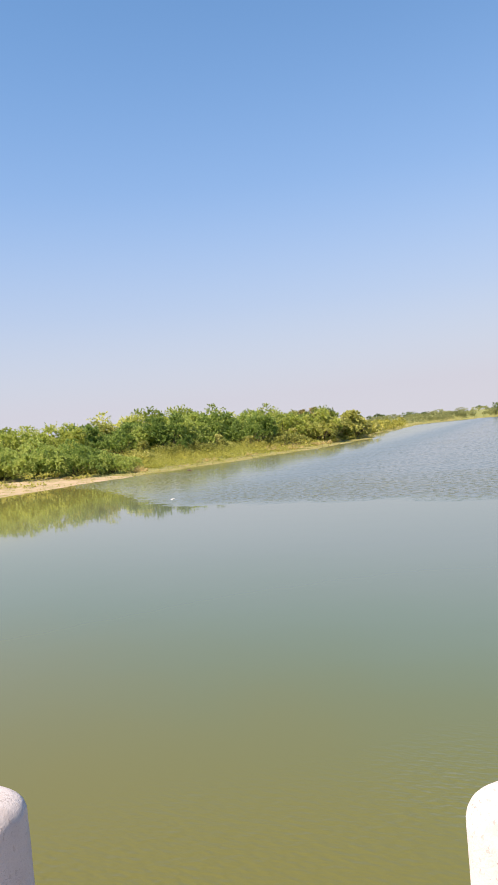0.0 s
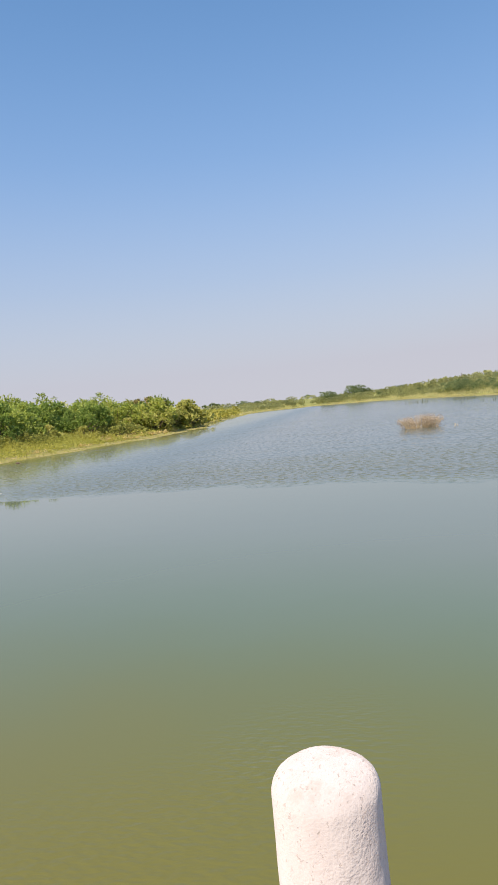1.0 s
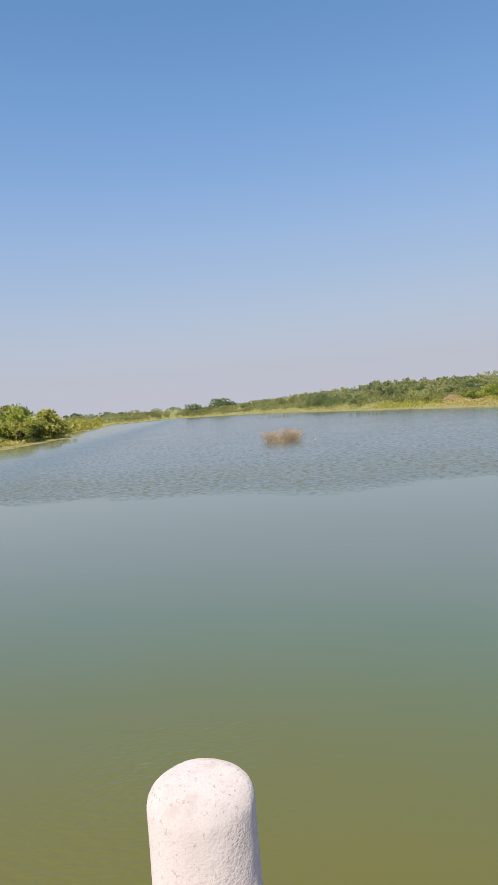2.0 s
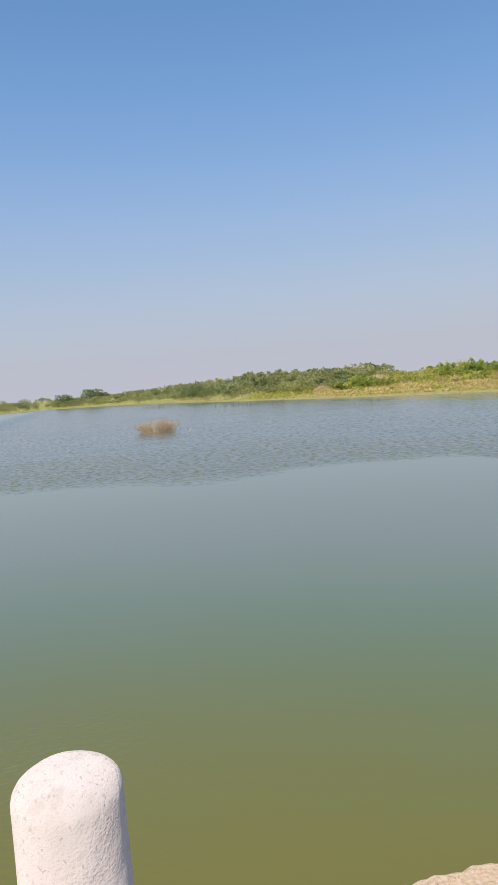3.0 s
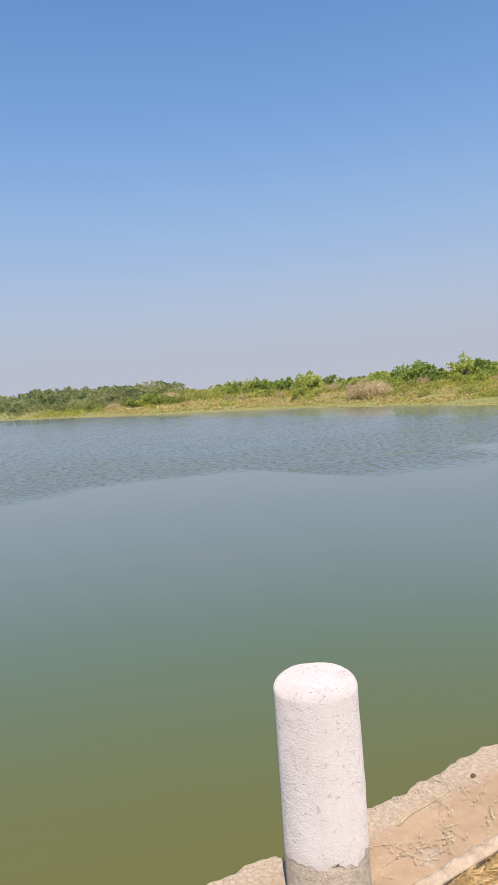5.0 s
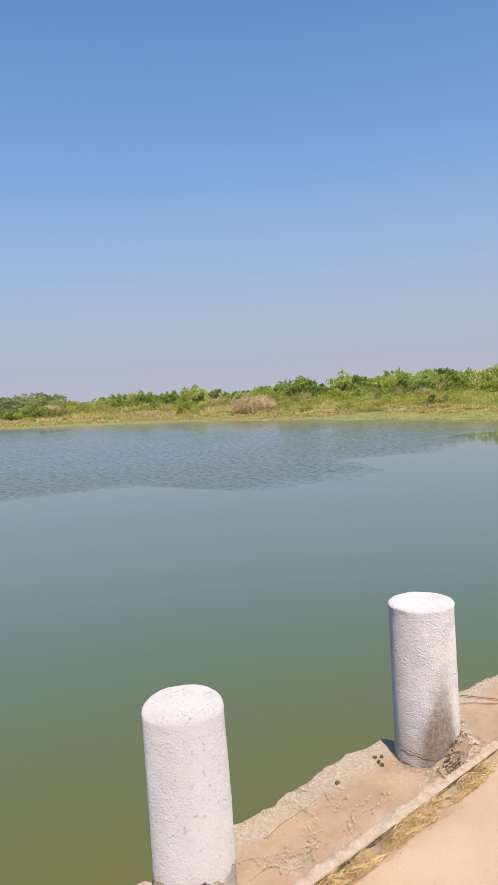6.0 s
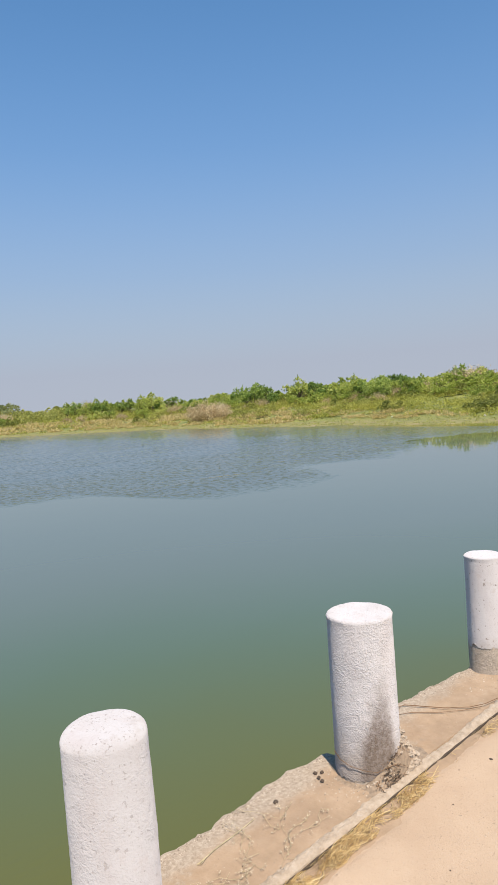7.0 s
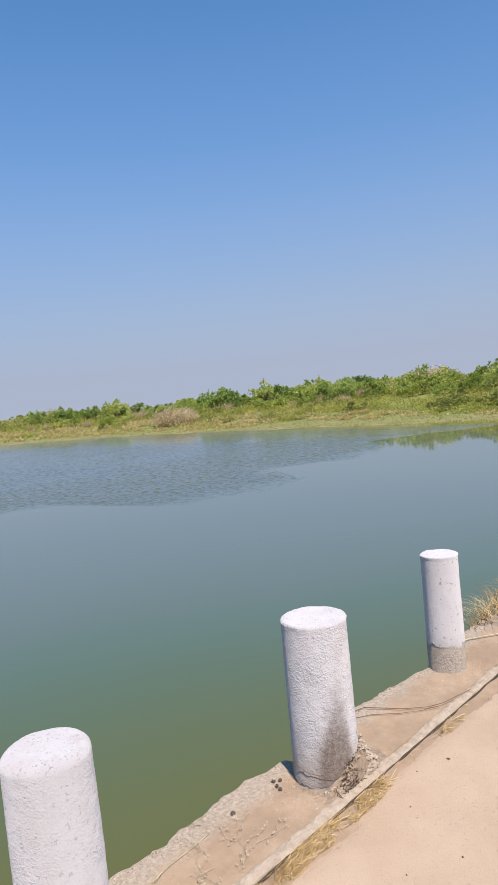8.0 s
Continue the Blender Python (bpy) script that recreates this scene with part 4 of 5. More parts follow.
def weed_belt():
    """Low scrub, weeds and tussocks that fill the banks between water and thicket, in drifts of their own colour."""
    rng = np.random.default_rng(41)
    sorts = {"bank_weeds": [], "green_bank_weeds": [], "dry_bank_grass": [], "far_weeds": []}
    gc = []
    s = 14.0
    while s < LENGTH - 4:
        p, nrm = shore_point(s)
        far = math.hypot(*p)
        right = s > 367
        depth = 25.0 if s > 440 else 17.0 if right else 10.0
        for k in range(int(depth * (1.35 if far < 100 else 0.6))):
            b = ((2.6 if s < 432 else 4.0) if right else 2.2) + depth * rng.random() ** (0.9 if right else 1.0)
            x, y = p + nrm * b + np.array([nrm[1], -nrm[0]]) * rng.uniform(-0.5, 0.5)
            if y < 3 or shore_distance(np.array(x), np.array(y)) < 1.2:
                continue
            if 30 < s < 56 and b < 9.5 and rng.random() < 0.88:
                continue
            z = float(ground_height(x, y))
            grow = min(1.0, 0.12 + b / 10.0)
            patch = n3(x * 0.16, y * 0.16, 2.0) + 0.5 * n3(x * 0.5, y * 0.5, 5.0)
            dry_reach = 9.5 if 367 < s < 432 else 6.0 if right else 3.0
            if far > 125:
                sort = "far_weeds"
            elif b + 5.0 * patch < dry_reach and rng.random() < 0.85:
                sort = "dry_bank_grass"
            else:
                sort = "green_bank_weeds" if patch + rng.normal() * 0.12 > (0.02 if right else -0.05) else "bank_weeds"
            tuft = sort == "dry_bank_grass"
            r = rng.uniform(0.35, 1.0) * (0.5 + 0.6 * grow)
            h = rng.uniform(0.35, 1.15) * grow * (0.8 if right else 2.1 if 93 < s < 124 else 1.6)
            n = int((23 if far < 80 else 11) * (0.45 + r))
            w = rng.uniform(0, 2 * math.pi, n)
            q = np.sqrt(rng.random(n)) * r
            start = np.stack([x + q * np.cos(w), y + q * np.sin(w), np.full(n, z - 0.03)], -1)
            start[:, 2] += h * 0.45 * rng.random(n) * (0.2 if tuft else 1.0)
            way = unit(np.stack([np.cos(w), np.sin(w), np.full(n, 1.6 if tuft else 0.9)], -1) + rng.normal(size=(n, 3)) * 0.35)
            big = 1.0 if far < 80 else 1.5
            leaf = (0.26 * big, 0.08 * big) if tuft else (0.17 * big, 0.10 * big)
            sorts[sort].append(spray_leaves(rng, start, way, h * rng.uniform(0.6, 1.1, n), 4, leaf, 0.35)[0])
        m = 14 if 38 < s < 53 else 46 if far < 80 else 18
        q = p + nrm * (0.25 + 6.5 * rng.random((m, 1)) ** 1.4) + np.array([nrm[1], -nrm[0]]) * rng.uniform(-0.5, 0.5, (m, 1))
        z = ground_height(q[:, 0], q[:, 1])
        gc.append(np.stack([q[:, 0], q[:, 1], z], -1))
        s += 1.0
    for sort, material, label, category in (
            ("bank_weeds", M_WEED, "low yellow-green weeds and scrub covering the lake banks", "weeds"),
            ("green_bank_weeds", M_WEED_GREEN, "drifts of olive-green weeds between the bank shrubs", "weeds"),
            ("dry_bank_grass", M_DRY_GRASS, "tussocks of tan dry grass along the lake banks", "grass"),
            ("far_weeds", M_FAR_SHRUB, "haze-pale olive weeds along the distant shore", "weeds")):
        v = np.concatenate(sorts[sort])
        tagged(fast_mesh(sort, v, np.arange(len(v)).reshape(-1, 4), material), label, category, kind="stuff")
    g = np.concatenate(gc)
    g = np.repeat(g, 5, 0) + np.concatenate([rng.normal(size=(len(g) * 5, 2)) * 0.10, np.zeros((len(g) * 5, 1))], 1)
    n = len(g)
    hgt = rng.uniform(0.03, 0.09, (n, 1))
    lean = np.concatenate([rng.normal(size=(n, 2)) * 0.6, np.ones((n, 1))], 1) * hgt
    side = unit(np.concatenate([rng.normal(size=(n, 2)), np.zeros((n, 1))], 1)) * 0.03
    v = np.stack([g - side, g + side, g + lean], 1).reshape(-1, 3)
    tagged(fast_mesh("bank_grass", v, np.arange(n * 3).reshape(n, 3), M_SHORE_GRASS), "short dry yellow grass along the waterline", "grass", kind="stuff")


weed_belt()

# ---- in the lake ----


def drowned_bush():
    """The half-drowned dry bush standing out of the lake."""
    rng = np.random.default_rng(77)
    base = tagged(new("drowned_bush"), "dry brown bush standing half drowned in the lake", "bush")
    runs, tips = [], []
    for i in range(190):
        w, q = rng.random() * 2 * math.pi, math.sqrt(rng.random())
        x, y = 1.58 * q * math.cos(w), 0.95 * q * math.sin(w)
        z = 0.88 * (1.0 - 0.25 * q * q) * (0.62 + 0.36 * rng.random())
        runs.append(([(x * 0.55, y * 0.55, -0.5), (x * 0.8, y * 0.8, z * 0.5), (x, y, z)], [0.022, 0.014, 0.006]))
        tips += [(x * (0.7 + 0.3 * t), y * (0.7 + 0.3 * t), z * t) for t in (0.35, 0.6, 0.8, 1.0)]
    tubes("stems", runs, M_TWIG_PALE, base, 4)
    tips = np.array(tips)
    n = 3200
    c = tips[rng.integers(len(tips), size=n)] + rng.normal(size=(n, 3)) * 0.11
    c[:, 2] = np.maximum(c[:, 2], 0.02)
    u = unit(rng.normal(size=(n, 3)))
    v, idx = quads(c, u * 0.045, unit(np.cross(u, rng.normal(size=(n, 3)))) * 0.035)
    fast_mesh("dry_leaves", v, idx, M_LEAF_DROWNED, base)
    base.matrix_world = pose(4.35, 45.2, WATER_Z, 0, 0, 8)
    runs = []
    for i in range(7):
        x, y = rng.normal() * 0.3, rng.normal() * 0.2
        runs.append(([(x, y, -0.4), (x + rng.normal() * 0.08, y, 0.05 + 0.12 * rng.random())], [0.010, 0.005]))
    ob = tagged(tubes("stick_clump", runs, M_TWIG_PALE), "few pale dry sticks poking out of the lake", "sticks")
    ob.matrix_world = pose(6.25, 44.2, WATER_Z)


drowned_bush()


def reeds():
    rng = np.random.default_rng(81)
    runs = []
    for cx, cy, turn, k in ((10.5, 118, 0, 1.0), (17, 116, 20, 1.0), (19.5, 112, 170, 0.8), (20, 92, 10, 0.9), (22.5, 88, 200, 0.8), (29.5, 66, 15, 0.45)):
        c, sn = math.cos(radians(turn)), math.sin(radians(turn))
        for i in range(26):
            a, b = rng.normal() * 2.2 * k, rng.normal() * 0.7 * k
            x, y, h = cx + a * c - b * sn, cy + a * sn + b * c, rng.uniform(0.25, 0.8) * k
            runs.append(([(x, y, WATER_Z - 0.6 * k), (x + rng.normal() * 0.04, y, WATER_Z + h * 0.5), (x + rng.normal() * 0.12, y, WATER_Z + h)], [0.035 * k, 0.03 * k, 0.01]))
    tagged(tubes("reeds", runs, M_REED, None, 4), "sparse dark reeds standing in shallow water", "reeds", kind="stuff")


reeds()


def lump(name, x, y, z, size, seed, material, label, category, group="", rough=0.35, cuts=2):
    """A small uneven stone or clod."""
    bm = bmesh.new()
    bmesh.ops.create_icosphere(bm, subdivisions=cuts, radius=1.0)
    for v in bm.verts:
        q = 1 + rough * n3(v.co.x * 1.5 + seed, v.co.y * 1.5, v.co.z * 1.5) + 0.15 * n3(v.co.x * 4, v.co.y * 4 + seed, v.co.z * 4)
        v.co = Vector((v.co.x * size[0], v.co.y * size[1], v.co.z * size[2])) * q
    me = bpy.data.meshes.new(name)
    bm.to_mesh(me)
    bm.free()
    me.materials.append(material)
    ob = new(name, me)
    ob.matrix_world = pose(x, y, z, 0, 0, seed * 57)
    return tagged(ob, label, category, group)


lump("floating_litter", -14.4, 25.5, WATER_Z + 0.01, (0.13, 0.06, 0.03), 1.5, M_LITTER, "pale scrap of litter floating on the lake", "litter")
lump("floating_log", -24.6, 46.6, WATER_Z + 0.02, (0.45, 0.10, 0.08), 2.5, M_STONE, "short dark log floating near the bank", "log")
for i, (x, y) in enumerate(((45.6, 30.6), (47.4, 51.5), (44.0, 22.0))):
    lump("bank_litter", x, y, float(ground_height(x, y)) + 0.06, (0.09, 0.06, 0.04), 3.3 + i, M_LITTER, "pale scrap of litter lying on the grassy bank", "litter", "bank litter")

# ---- wire line on the far bank ----


def wire_line():
    a, b = Vector((25.5, 163.0, 0)), Vector((42.0, 104.0, 0))
    ends = []
    for p, top in ((a, 4.1), (b, 2.2)):
        g = float(ground_height(p.x, p.y))
        ob = tubes("wire_post", [([(0, 0, -0.4), (0, 0, top - g)], [0.09, 0.07])], M_BARK, None, 8)
        ob.matrix_world = pose(p.x, p.y, g)
        tagged(ob, "weathered wooden post carrying wires among the shrubs", "post", "wire posts")
        ends.append(top)
    for low, sag in ((0.15, 0.7), (0.7, 0.9), (1.3, 0.9)):
        pts = []
        for i in range(25):
            f = i / 24
            p = a.lerp(b, f)
            pts.append((p.x, p.y, ends[0] + (ends[1] - ends[0]) * f - low - sag * 4 * f * (1 - f)))
        tagged(tubes("wire", [(pts, [0.012] * 25)], M_WIRE, None, 5), "thin pale sagging wire strung between two posts", "wire", "wires")


wire_line()

# ---- small things on the ledge and road ----


def straw_joint():
    rng = np.random.default_rng(91)
    vs, fs = [], []

    def blade(x, y, z, length, turn, lift, width):
        pts = []
        bend = rng.normal() * 0.5
        for i in range(4):
            f = i / 3
            w = turn + bend * f
            pts.append(Vector((x + math.cos(w) * length * f, min(1.474, max(1.375 + 0.02 * f, y + math.sin(w) * length * f * 0.8)), z + lift * 4 * f * (1 - f) + 0.3 * lift * f)))
        d = Vector((-math.sin(turn), math.cos(turn), 0)) * width
        o = len(vs)
        for p in pts:
            vs.extend((p - d, p + d + Vector((0, 0, width))))
        for i in range(3):
            fs.append((o + 2 * i, o + 2 * i + 1, o + 2 * i + 3, o + 2 * i + 2))

    for i in range(6000):
        x = rng.choice([rng.uniform(1.2, 2.85), rng.normal(2.1, 0.4), rng.normal(3.42, 0.07), rng.uniform(-3, 5.5)], p=[0.55, 0.35, 0.04, 0.06])
        y = min(1.470, max(1.385, rng.normal(1.434 + 0.012 * n3(x * 7, 2.0), 0.032)))
        clump = n3(x * 8, y * 20, 3.0) + 0.5 * n3(x * 25, y * 40, 7.0)
        if clump < 0.0 or (2.86 < x < 3.28 and rng.random() < 0.8):
            continue
        blade(x, y, -0.012 + 0.022 * rng.random() * min(1.0, clump + 0.4), rng.uniform(0.02, 0.055) + (0.10 * rng.random() if rng.random() < 0.35 else 0), rng.normal(0.25, 1.1) + (math.pi if rng.random() < 0.5 else 0), rng.uniform(0, 0.009), rng.uniform(0.0005, 0.0013))
    ob = link_mesh("joint_straw", vs, fs, M_STRAW)
    tagged(ob, "golden dry straw and grass caught in the joint beside the road", "straw", kind="stuff")


straw_joint()


def edge_grit():
    """Loose grit and crumbs, mostly along the broken edge and round the bollard feet."""
    rng = np.random.default_rng(95)
    tri = np.array([(1, 0, 0), (-0.6, 0.8, 0), (-0.5, -0.8, 0), (0.1, 0.1, 0.9)])
    ft = np.array([(0, 1, 3), (1, 2, 3), (2, 0, 3)])
    vs, fs = [], []
    for i in range(15000):
        k = rng.random()
        x = rng.uniform(-2.2, 6.0) if i < 9000 else rng.uniform(1.2, 4.8)
        if k < 0.5:
            y = ledge_edge(x) + 1.942 - abs(rng.normal()) * 0.03
        elif k < 0.72:
            c = ((2.60, 1.80), (2.86, 1.58), (2.66, 1.60), (2.5, 1.84), (4.05, 1.66), (2.58, 1.70), (1.30, 1.57), (2.92, 1.66), (3.9, 1.78), (4.2, 1.63), (4.5, 1.72), (3.7, 1.86))[rng.integers(12)]
            x, y = c[0] + rng.normal() * 0.10, min(1.93, max(1.57, c[1] + rng.normal() * 0.06))
        elif k < 0.88:
            y = rng.uniform(1.57, 1.95)
        else:
            y = rng.uniform(0.6, 1.38)
        y = min(y, ledge_edge(x) + 1.945) if y > 1.5 else y
        s = 0.0012 + (0.005 if k < 0.72 else 0.003) * rng.random() ** 3
        w = rng.random() * 6.28
        c, sn = math.cos(w), math.sin(w)
        p = tri * s * rng.uniform(0.6, 1.4, (4, 1))
        p = np.stack([p[:, 0] * c - p[:, 1] * sn + x, p[:, 0] * sn + p[:, 1] * c + y, p[:, 2] + (ledge_lift(x, y, (y - 1.555) / 0.41) if y > 1.5 else 0.006 * n3(x * 0.9, y * 0.9)) - 0.001], -1)
        fs.append(ft + len(vs) * 4)
        vs.append(p)
    v, f = np.concatenate(vs), np.concatenate(fs)
    tagged(fast_mesh("edge_grit", v, f, M_GRIT), "loose grit and concrete crumbs scattered on the ledge", "grit", kind="stuff")


edge_grit()

def bank_height(x, y):
    """Top of the soil banked round the stained bollard, highest towards the road."""
    dx, dy = x - 2.753, y - 1.694
    d = max(0.0, math.hypot(dx, dy) - 0.145)
    w = math.degrees(math.atan2(dy, dx)) % 360
    top = float(np.interp(w, (0, 30, 120, 155, 180, 210, 240, 270, 300, 335, 360), (0.06, 0.0, 0.0, 0.01, 0.012, 0.016, 0.085, 0.165, 0.185, 0.15, 0.06)))
    rim = min(1.0, max(0.0, (y - 1.508) / 0.03))
    h = top * math.exp(-d / 0.06) * (1 + 0.12 * n3(x * 22, y * 22) + 0.10 * n3(x * 60, y * 60)) + 0.004 * n3(x * 30, y * 30, 5.0) + 0.003 * n3(x * 90, y * 90, 5.0)
    return -0.03 + (h + 0.022) * rim * rim * (3 - 2 * rim)


for i, (x, y) in enumerate(((2.55, 1.852), (2.575, 1.832), (2.533, 1.815), (2.522, 1.786))):
    lump("dung_pellet", x, y, 0.008, (0.010, 0.008, 0.007), 5.1 + i, M_STONE, "small dark dried dung pellet on the dusty ledge", "pellet", "dung pellets")
lump("dark_pebble", 2.27, 1.84, 0.008, (0.012, 0.011, 0.009), 9.4, M_STONE, "round dark pebble on the dusty ledge", "pebble", "dark pebbles")
for i, (x, y, r) in enumerate(((3.16, 1.29, 0.011), (2.74, 1.25, 0.006), (2.58, 0.94, 0.007), (2.38, 1.06, 0.005), (2.99, 1.36, 0.005), (1.9, 1.66, 0.006))):
    lump("dark_pebble", x, y, r * 0.3, (r * 0.75, r * 0.62, r * 0.42), 11.2 + i, M_STONE, "small dark pebble on pale concrete", "pebble", "dark pebbles")
rubble_rng = random.Random(8)
for i in range(96):
    x, y = rubble_rng.gauss(2.872, 0.036), min(1.66, max(1.52, rubble_rng.gauss(1.568, 0.034)))
    r = 0.004 + 0.013 * rubble_rng.random() ** 1.6
    pile = 0.058 * math.exp(-((x - 2.872) / 0.05) ** 2 - ((y - 1.565) / 0.045) ** 2) * rubble_rng.uniform(0.3, 1.0)
    lump("concrete_lump", x, y, max(0.0, bank_height(x, y)) + pile + r * 0.2, (r, r * rubble_rng.uniform(0.6, 0.95), r * rubble_rng.uniform(0.5, 0.85)), 20.7 + i * 1.3, M_LUMP,
         "broken lump of sandy concrete beside a bollard foot", "rubble", "concrete lumps", 0.8, 2)
debris_rng = random.Random(12)
for i in range(36):
    r = 0.002 + 0.007 * debris_rng.random() ** 2
    x, y = debris_rng.gauss(2.745, 0.06), debris_rng.uniform(1.515, 1.575)
    lump("dirt_clod", x, y, max(0.0, bank_height(x, y)) + r * 0.1, (r, r * 0.8, r * 0.7), 60.3 + i * 0.7, M_DARK_BROWN if i % 3 else M_SOIL,
         "small brown clod of dirt beside a bollard foot", "clod", "dirt clods", 0.7, 1)
for i in range(64):
    w, d = radians(debris_rng.uniform(195, 262)), 0.160 + abs(debris_rng.gauss(0, 0.022))
    x, y, r = 2.753 + d * math.cos(w), 1.694 + d * math.sin(w), 0.002 + 0.006 * debris_rng.random() ** 2
    lump("plaster_crumb", x, y, max(0.0, bank_height(x, y)) + r * 0.2, (r, r * 0.8, r * 0.6), 130.1 + i * 0.9, M_LUMP,
         "pale crumb of fallen plaster at a bollard foot", "rubble", "plaster crumbs", 0.8, 1)


def leaf_litter():
    """Curled dead leaves and stalk ends blown against the kerb."""
    rng = np.random.default_rng(33)
    vs, fs = [], []
    for k in range(130):
        x, y = rng.normal(2.715, 0.036), min(1.560, max(1.515, rng.normal(1.528, 0.012)))
        pile = 0.020 * math.exp(-((x - 2.72) / 0.05) ** 2)
        z = max(0.010, bank_height(x, y) + 0.003) + pile * rng.random()
        w, size, curl = rng.uniform(0, 2 * math.pi), rng.uniform(0.005, 0.012), rng.uniform(0.2, 0.9)
        along_leaf, across = Vector((math.cos(w), math.sin(w), rng.normal() * 0.35)) * size, Vector((-math.sin(w), math.cos(w), rng.normal() * 0.3)) * size * rng.uniform(0.15, 0.5)
        o = len(vs)
        for f in (-1.0, 0.0, 1.0):
            c = Vector((x, y, z)) + along_leaf * f + Vector((0, 0, curl * size * f * f))
            vs.extend((c - across * (1.1 - 0.8 * abs(f)), c + across * (1.1 - 0.8 * abs(f)) + Vector((0, 0, 0.001))))
        fs += [(o, o + 1, o + 3, o + 2), (o + 2, o + 3, o + 5, o + 4)]
    tagged(link_mesh("leaf_litter", vs, fs, M_LITTER_BROWN), "brown curled dead leaves blown against the kerb", "leaves", kind="stuff")


def crumbled_mound():
    """A crumbling heap of broken concrete that spills on to the kerb."""
    bm = bmesh.new()
    bmesh.ops.create_icosphere(bm, subdivisions=5, radius=1.0)
    for v in bm.verts:
        c = v.co.copy()
        q = 1 + 0.20 * n3(c.x * 2.2, c.y * 2.2, c.z * 2.2) + 0.22 * noise.cell(c * 3.3) + 0.10 * n3(c.x * 9, c.y * 9, c.z * 9)
        v.co = Vector((c.x * 0.055, c.y * 0.042, c.z * 0.046)) * q
    me = bpy.data.meshes.new("crumbled_mound")
    bm.to_mesh(me)
    bm.free()
    me.materials.append(M_LUMP)
    ob = new("crumbled_mound", me)
    ob.matrix_world = pose(2.872, 1.562, 0.026, 0, 0, 20)
    tagged(ob, "crumbling mound of broken sandy concrete against the kerb", "rubble")


leaf_litter()
crumbled_mound()


def soil_heap():
    """Soil and crushed concrete banked against a bollard foot."""
    nx, ny = 84, 44
    vs = []
    for i in range(nx):
        for j in range(ny):
            x, y = 2.46 + 0.62 * i / (nx - 1), 1.507 + 0.36 * j / (ny - 1)
            vs.append((x, y, bank_height(x, y)))
    fs = [(i * ny + j, (i + 1) * ny + j, (i + 1) * ny + j + 1, i * ny + j + 1) for i in range(nx - 1) for j in range(ny - 1)]
    tagged(link_mesh("banked_soil", vs, fs, M_HEAP, smooth=True), "low heap of brown soil banked against a bollard foot", "soil")


soil_heap()


def strand(name, pts, r, material, label, category):
    return tagged(tubes(name, [(pts, [r * (1 - 0.5 * i / len(pts)) for i in range(len(pts))])], material, None, 5), label, category, "dry twigs")


strand("dry_twig", [(1.79, 1.80, 0.004), (1.9, 1.815, 0.005), (2.02, 1.82, 0.005), (2.13, 1.832, 0.004)], 0.0030, M_TWIG_PALE, "thin bleached twig lying on the dusty ledge", "twig")
strand("dry_twig", [(1.79, 1.80, 0.006), (1.80, 1.785, 0.010), (1.84, 1.80, 0.012)], 0.0022, M_TWIG_PALE, "thin bleached twig lying on the dusty ledge", "twig")
strand("creeper", [(2.751 - 0.164 * (0.8 * math.cos(w) + 0.6 * math.sin(w)), 1.684 - 0.164 * (0.6 * math.cos(w) - 0.8 * math.sin(w)), 0.105 - 0.008 * i)
                   for i, w in enumerate((1.35, 0.95, 0.55, 0.15, -0.2))] + [(2.74, 1.522, 0.085), (2.80, 1.515, 0.05)], 0.0017, M_TWIG, "brown dry creeper lying across a bollard foot", "creeper")
strand("creeper", [(3.27, 1.95, 0.0), (3.372, 1.90, 0.012), (3.47, 1.71, 0.012), (3.56, 1.61, 0.012), (3.63, 1.555, 0.02), (3.85, 1.50, 0.024)], 0.0028, M_TWIG, "brown dry creeper lying across the ledge", "creeper")
strand("creeper", [(3.20, 1.93, 0.0), (3.326, 1.822, 0.010), (3.42, 1.70, 0.010), (3.509, 1.62, 0.010), (3.60, 1.56, 0.014)], 0.0022, M_TWIG, "brown dry creeper lying across the ledge", "creeper")
strand("straw_stalk", [(4.40, 1.90, 0.03), (4.57, 1.85, 0.014), (4.75, 1.72, 0.016), (4.9, 1.66, 0.03)], 0.005, M_TWIG_PALE, "pale dry stalk lying across the ledge", "stalk")


tangle_rng = random.Random(14)
for i in range(22):
    x, y, w, l = tangle_rng.gauss(2.69, 0.05), tangle_rng.uniform(1.53, 1.58), tangle_rng.uniform(0, 6.28), tangle_rng.uniform(0.012, 0.034)
    z = max(0.004, bank_height(x, y)) + 0.003
    dx, dy = l * math.cos(w), l * 0.7 * math.sin(w)
    strand("twig_scrap", [(x - dx, y - dy, z), (x + 0.006, y + 0.004, z + tangle_rng.uniform(0.001, 0.005)), (x + dx, y + dy, z)], 0.0015, M_TWIG, "short broken brown twig in the dirt beside a bollard", "twig")


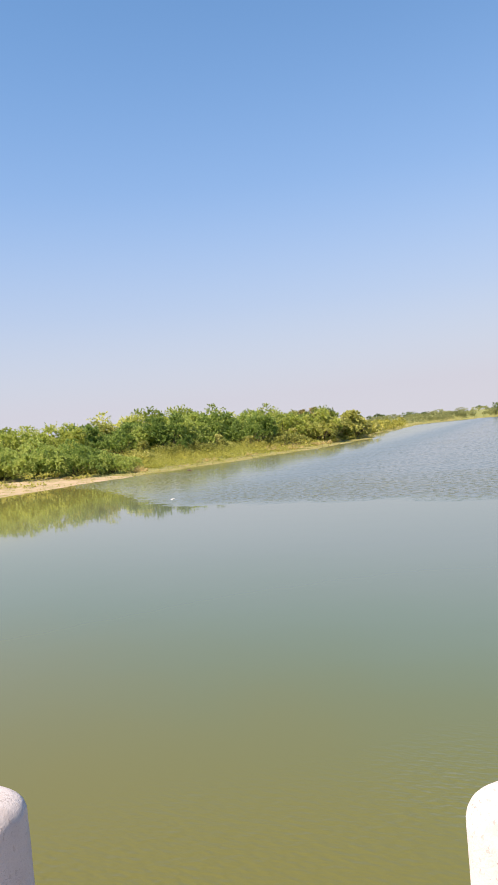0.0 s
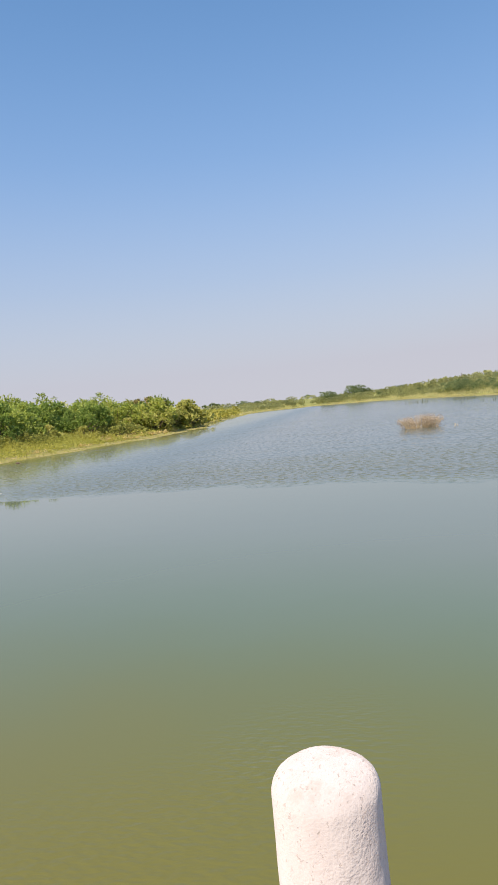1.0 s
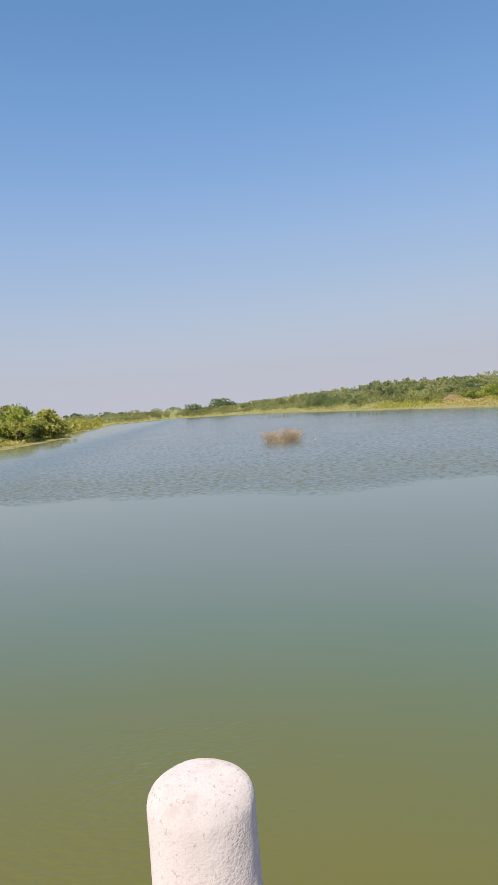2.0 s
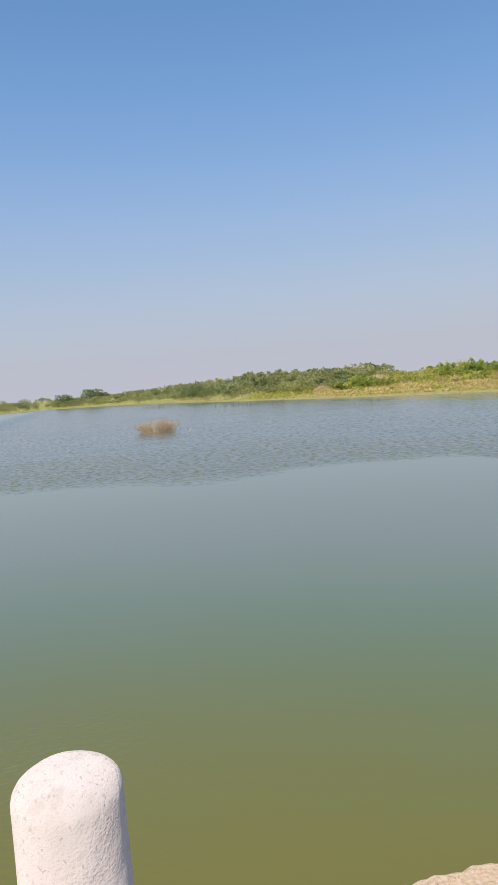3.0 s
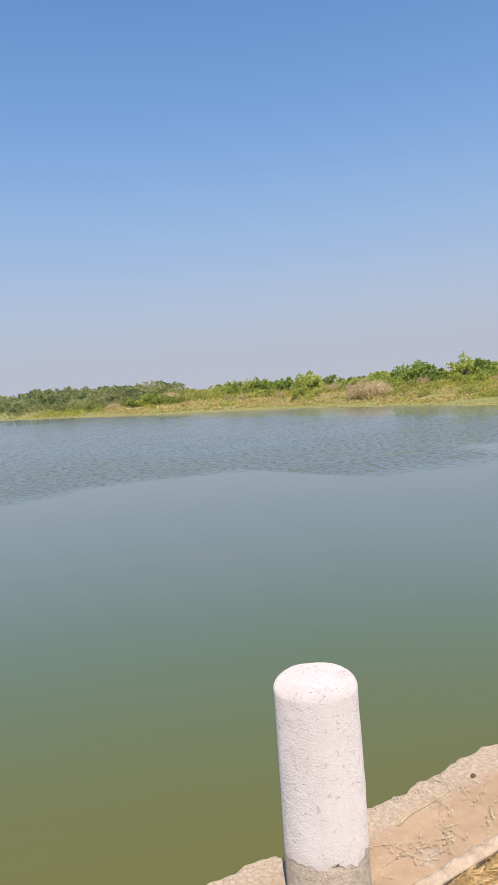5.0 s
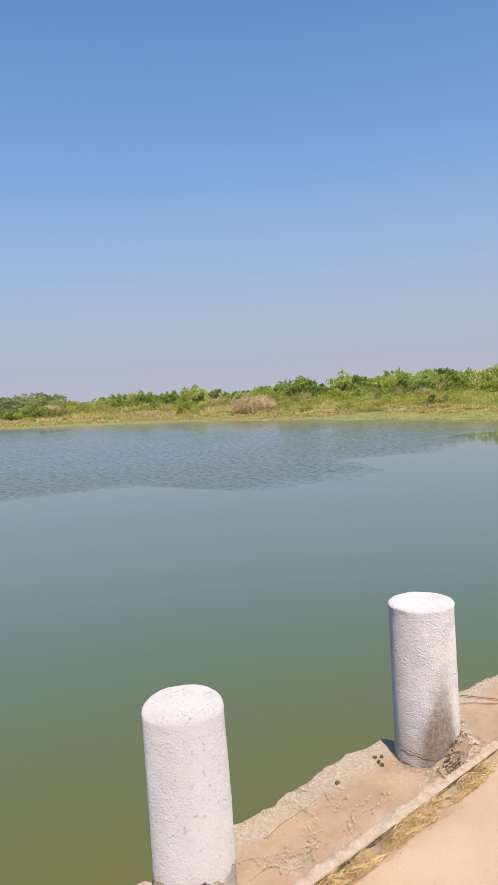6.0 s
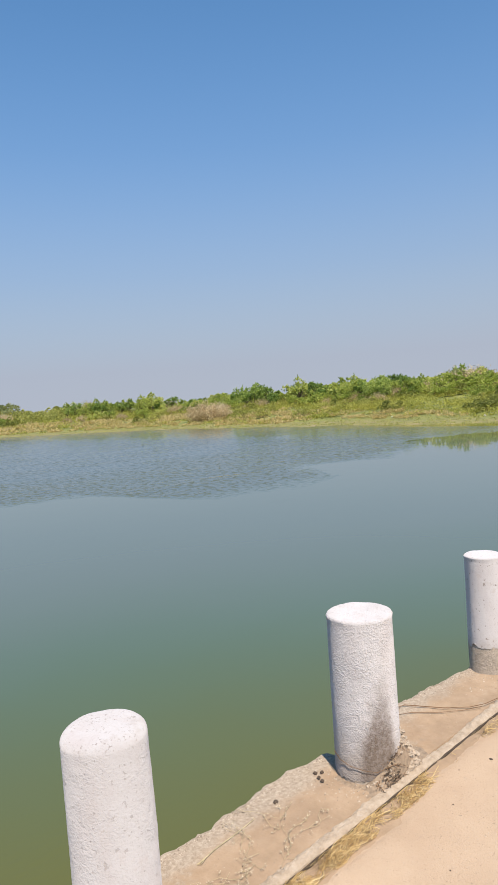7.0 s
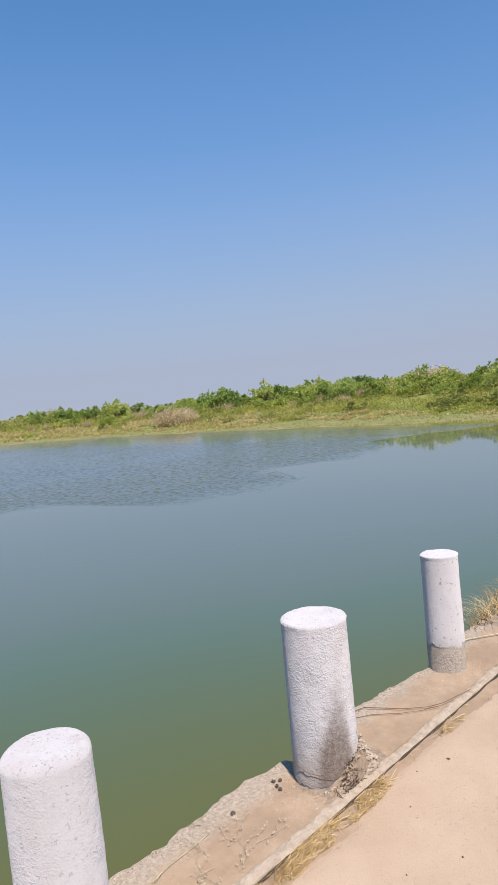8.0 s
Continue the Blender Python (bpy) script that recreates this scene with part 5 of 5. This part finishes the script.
def sprig(x, y, length, turn, n, seed):
    """A dried creeping weed with pale seed heads."""
    rng = np.random.default_rng(seed)
    base = tagged(new("dry_sprig"), "dried creeping weed sprig with tiny pale seed heads", "weed", "dry sprigs")
    stem = [(length * i / 6, 0.03 * math.sin(i * 1.3 + seed), 0.006 + 0.012 * abs(math.sin(i * 0.9))) for i in range(7)]
    runs = [(stem, [0.0009] * 7)]
    heads = []
    for i in range(n):
        k = rng.random() * 5.9
        a = np.array(stem[int(k)])
        t = a + [rng.normal() * 0.022, rng.normal() * 0.026, 0.005 + 0.016 * rng.random()]
        runs.append(([tuple(a), tuple((a + t) / 2 + [0, 0, 0.006]), tuple(t)], [0.0006, 0.0005, 0.0004]))
        heads.append(t)
    tubes("stem", runs, M_TWIG_PALE, base, 4)
    heads = np.array(heads)
    c = np.repeat(heads, 6, 0) + rng.normal(size=(len(heads) * 6, 3)) * 0.004
    u = unit(rng.normal(size=(len(c), 3)))
    v, idx = quads(c, u * 0.0030, unit(np.cross(u, rng.normal(size=(len(c), 3)))) * 0.005)
    tagged(fast_mesh("seed_heads", v, idx, M_SEED, base), "tiny cream seed heads", kind="stuff")
    base.matrix_world = pose(x, y, 0.002, 0, 0, turn) @ Matrix.Diagonal((1, 0.8, 0.6, 1))


sprig(2.03, 1.56, 0.36, 42, 17, 3)
sprig(1.50, 1.62, 0.34, 8, 18, 11)
sprig(1.92, 1.60, 0.26, 62, 16, 12)
sprig(2.16, 1.70, 0.24, 95, 14, 13)
sprig(1.98, 1.72, 0.20, 75, 12, 14)
sprig(1.78, 1.58, 0.22, 25, 14, 15)
sprig(2.06, 1.60, 0.24, 20, 10, 4)
sprig(1.62, 1.79, 0.28, -55, 12, 5)
sprig(1.72, 1.68, 0.22, -20, 11, 6)
sprig(2.20, 1.60, 0.18, 10, 8, 8)
sprig(-0.55, 1.93, 0.22, 5, 14, 9)


def grass_tuft(x, y, n, height, seed):
    rng = np.random.default_rng(seed)
    vs, fs = [], []
    for i in range(n):
        w, l, h = rng.random() * 6.28, rng.uniform(0.08, 0.30), height * rng.uniform(0.4, 1.0)
        bx, by = rng.normal() * 0.09, rng.normal() * 0.05
        side = Vector((-math.sin(w), math.cos(w), 0)) * 0.0028
        o = len(vs)
        for k in range(6):
            f = k / 5
            p = Vector((bx + math.cos(w) * l * f, by + math.sin(w) * l * f, h * (1.9 * f - 1.3 * f * f)))
            q = side * (1 - 0.8 * f)
            vs.extend((p - q, p + q))
        for k in range(5):
            fs.append((o + 2 * k, o + 2 * k + 1, o + 2 * k + 3, o + 2 * k + 2))
    ob = link_mesh("grass_tuft", vs, fs, M_STRAW)
    ob.matrix_world = pose(x, y, -0.01)
    tagged(ob, "dry golden grass tuft growing at the ledge edge", "grass", "grass tufts")


grass_tuft(4.98, 1.93, 60, 0.11, 1)
grass_tuft(5.16, 1.96, 120, 0.17, 2)
grass_tuft(5.42, 1.95, 130, 0.20, 3)
grass_tuft(5.70, 1.96, 110, 0.20, 4)


def tall_weed(x, y, seed):
    """A thin upright dried weed with pale tips at the broken edge."""
    rng = np.random.default_rng(seed)
    base = tagged(new("tall_weed"), "thin upright dried weed with pale tips at the ledge edge", "weed", "tall weeds")
    runs, tips = [], []
    for i in range(7):
        h, w = rng.uniform(0.18, 0.29), rng.normal() * 0.06
        p = [(w * 0.1, 0.004 * i, -0.02), (w * 0.5, 0.01 * i, h * 0.55), (w + rng.normal() * 0.02, 0.012 * i, h)]
        runs.append((p, [0.0016, 0.0013, 0.0008]))
        tips += [np.array(p[2]) * (0.9 + 0.1 * k / 3) + rng.normal(size=3) * 0.006 for k in range(4)]
    tubes("stem", runs, M_TWIG_PALE, base, 4)
    tips = np.repeat(np.array(tips), 3, 0) + rng.normal(size=(len(tips) * 3, 3)) * 0.004
    u = unit(rng.normal(size=(len(tips), 3)))
    v, idx = quads(tips, u * 0.006, unit(np.cross(u, rng.normal(size=(len(tips), 3)))) * 0.004)
    tagged(fast_mesh("seed_heads", v, idx, M_SEED, base), "tiny cream seed heads", kind="stuff")
    base.matrix_world = pose(x, y, 0) @ Matrix.Diagonal((1, 1, 0.74, 1))


tall_weed(-0.36, 1.935, 2)
tall_weed(-0.45, 1.93, 7)
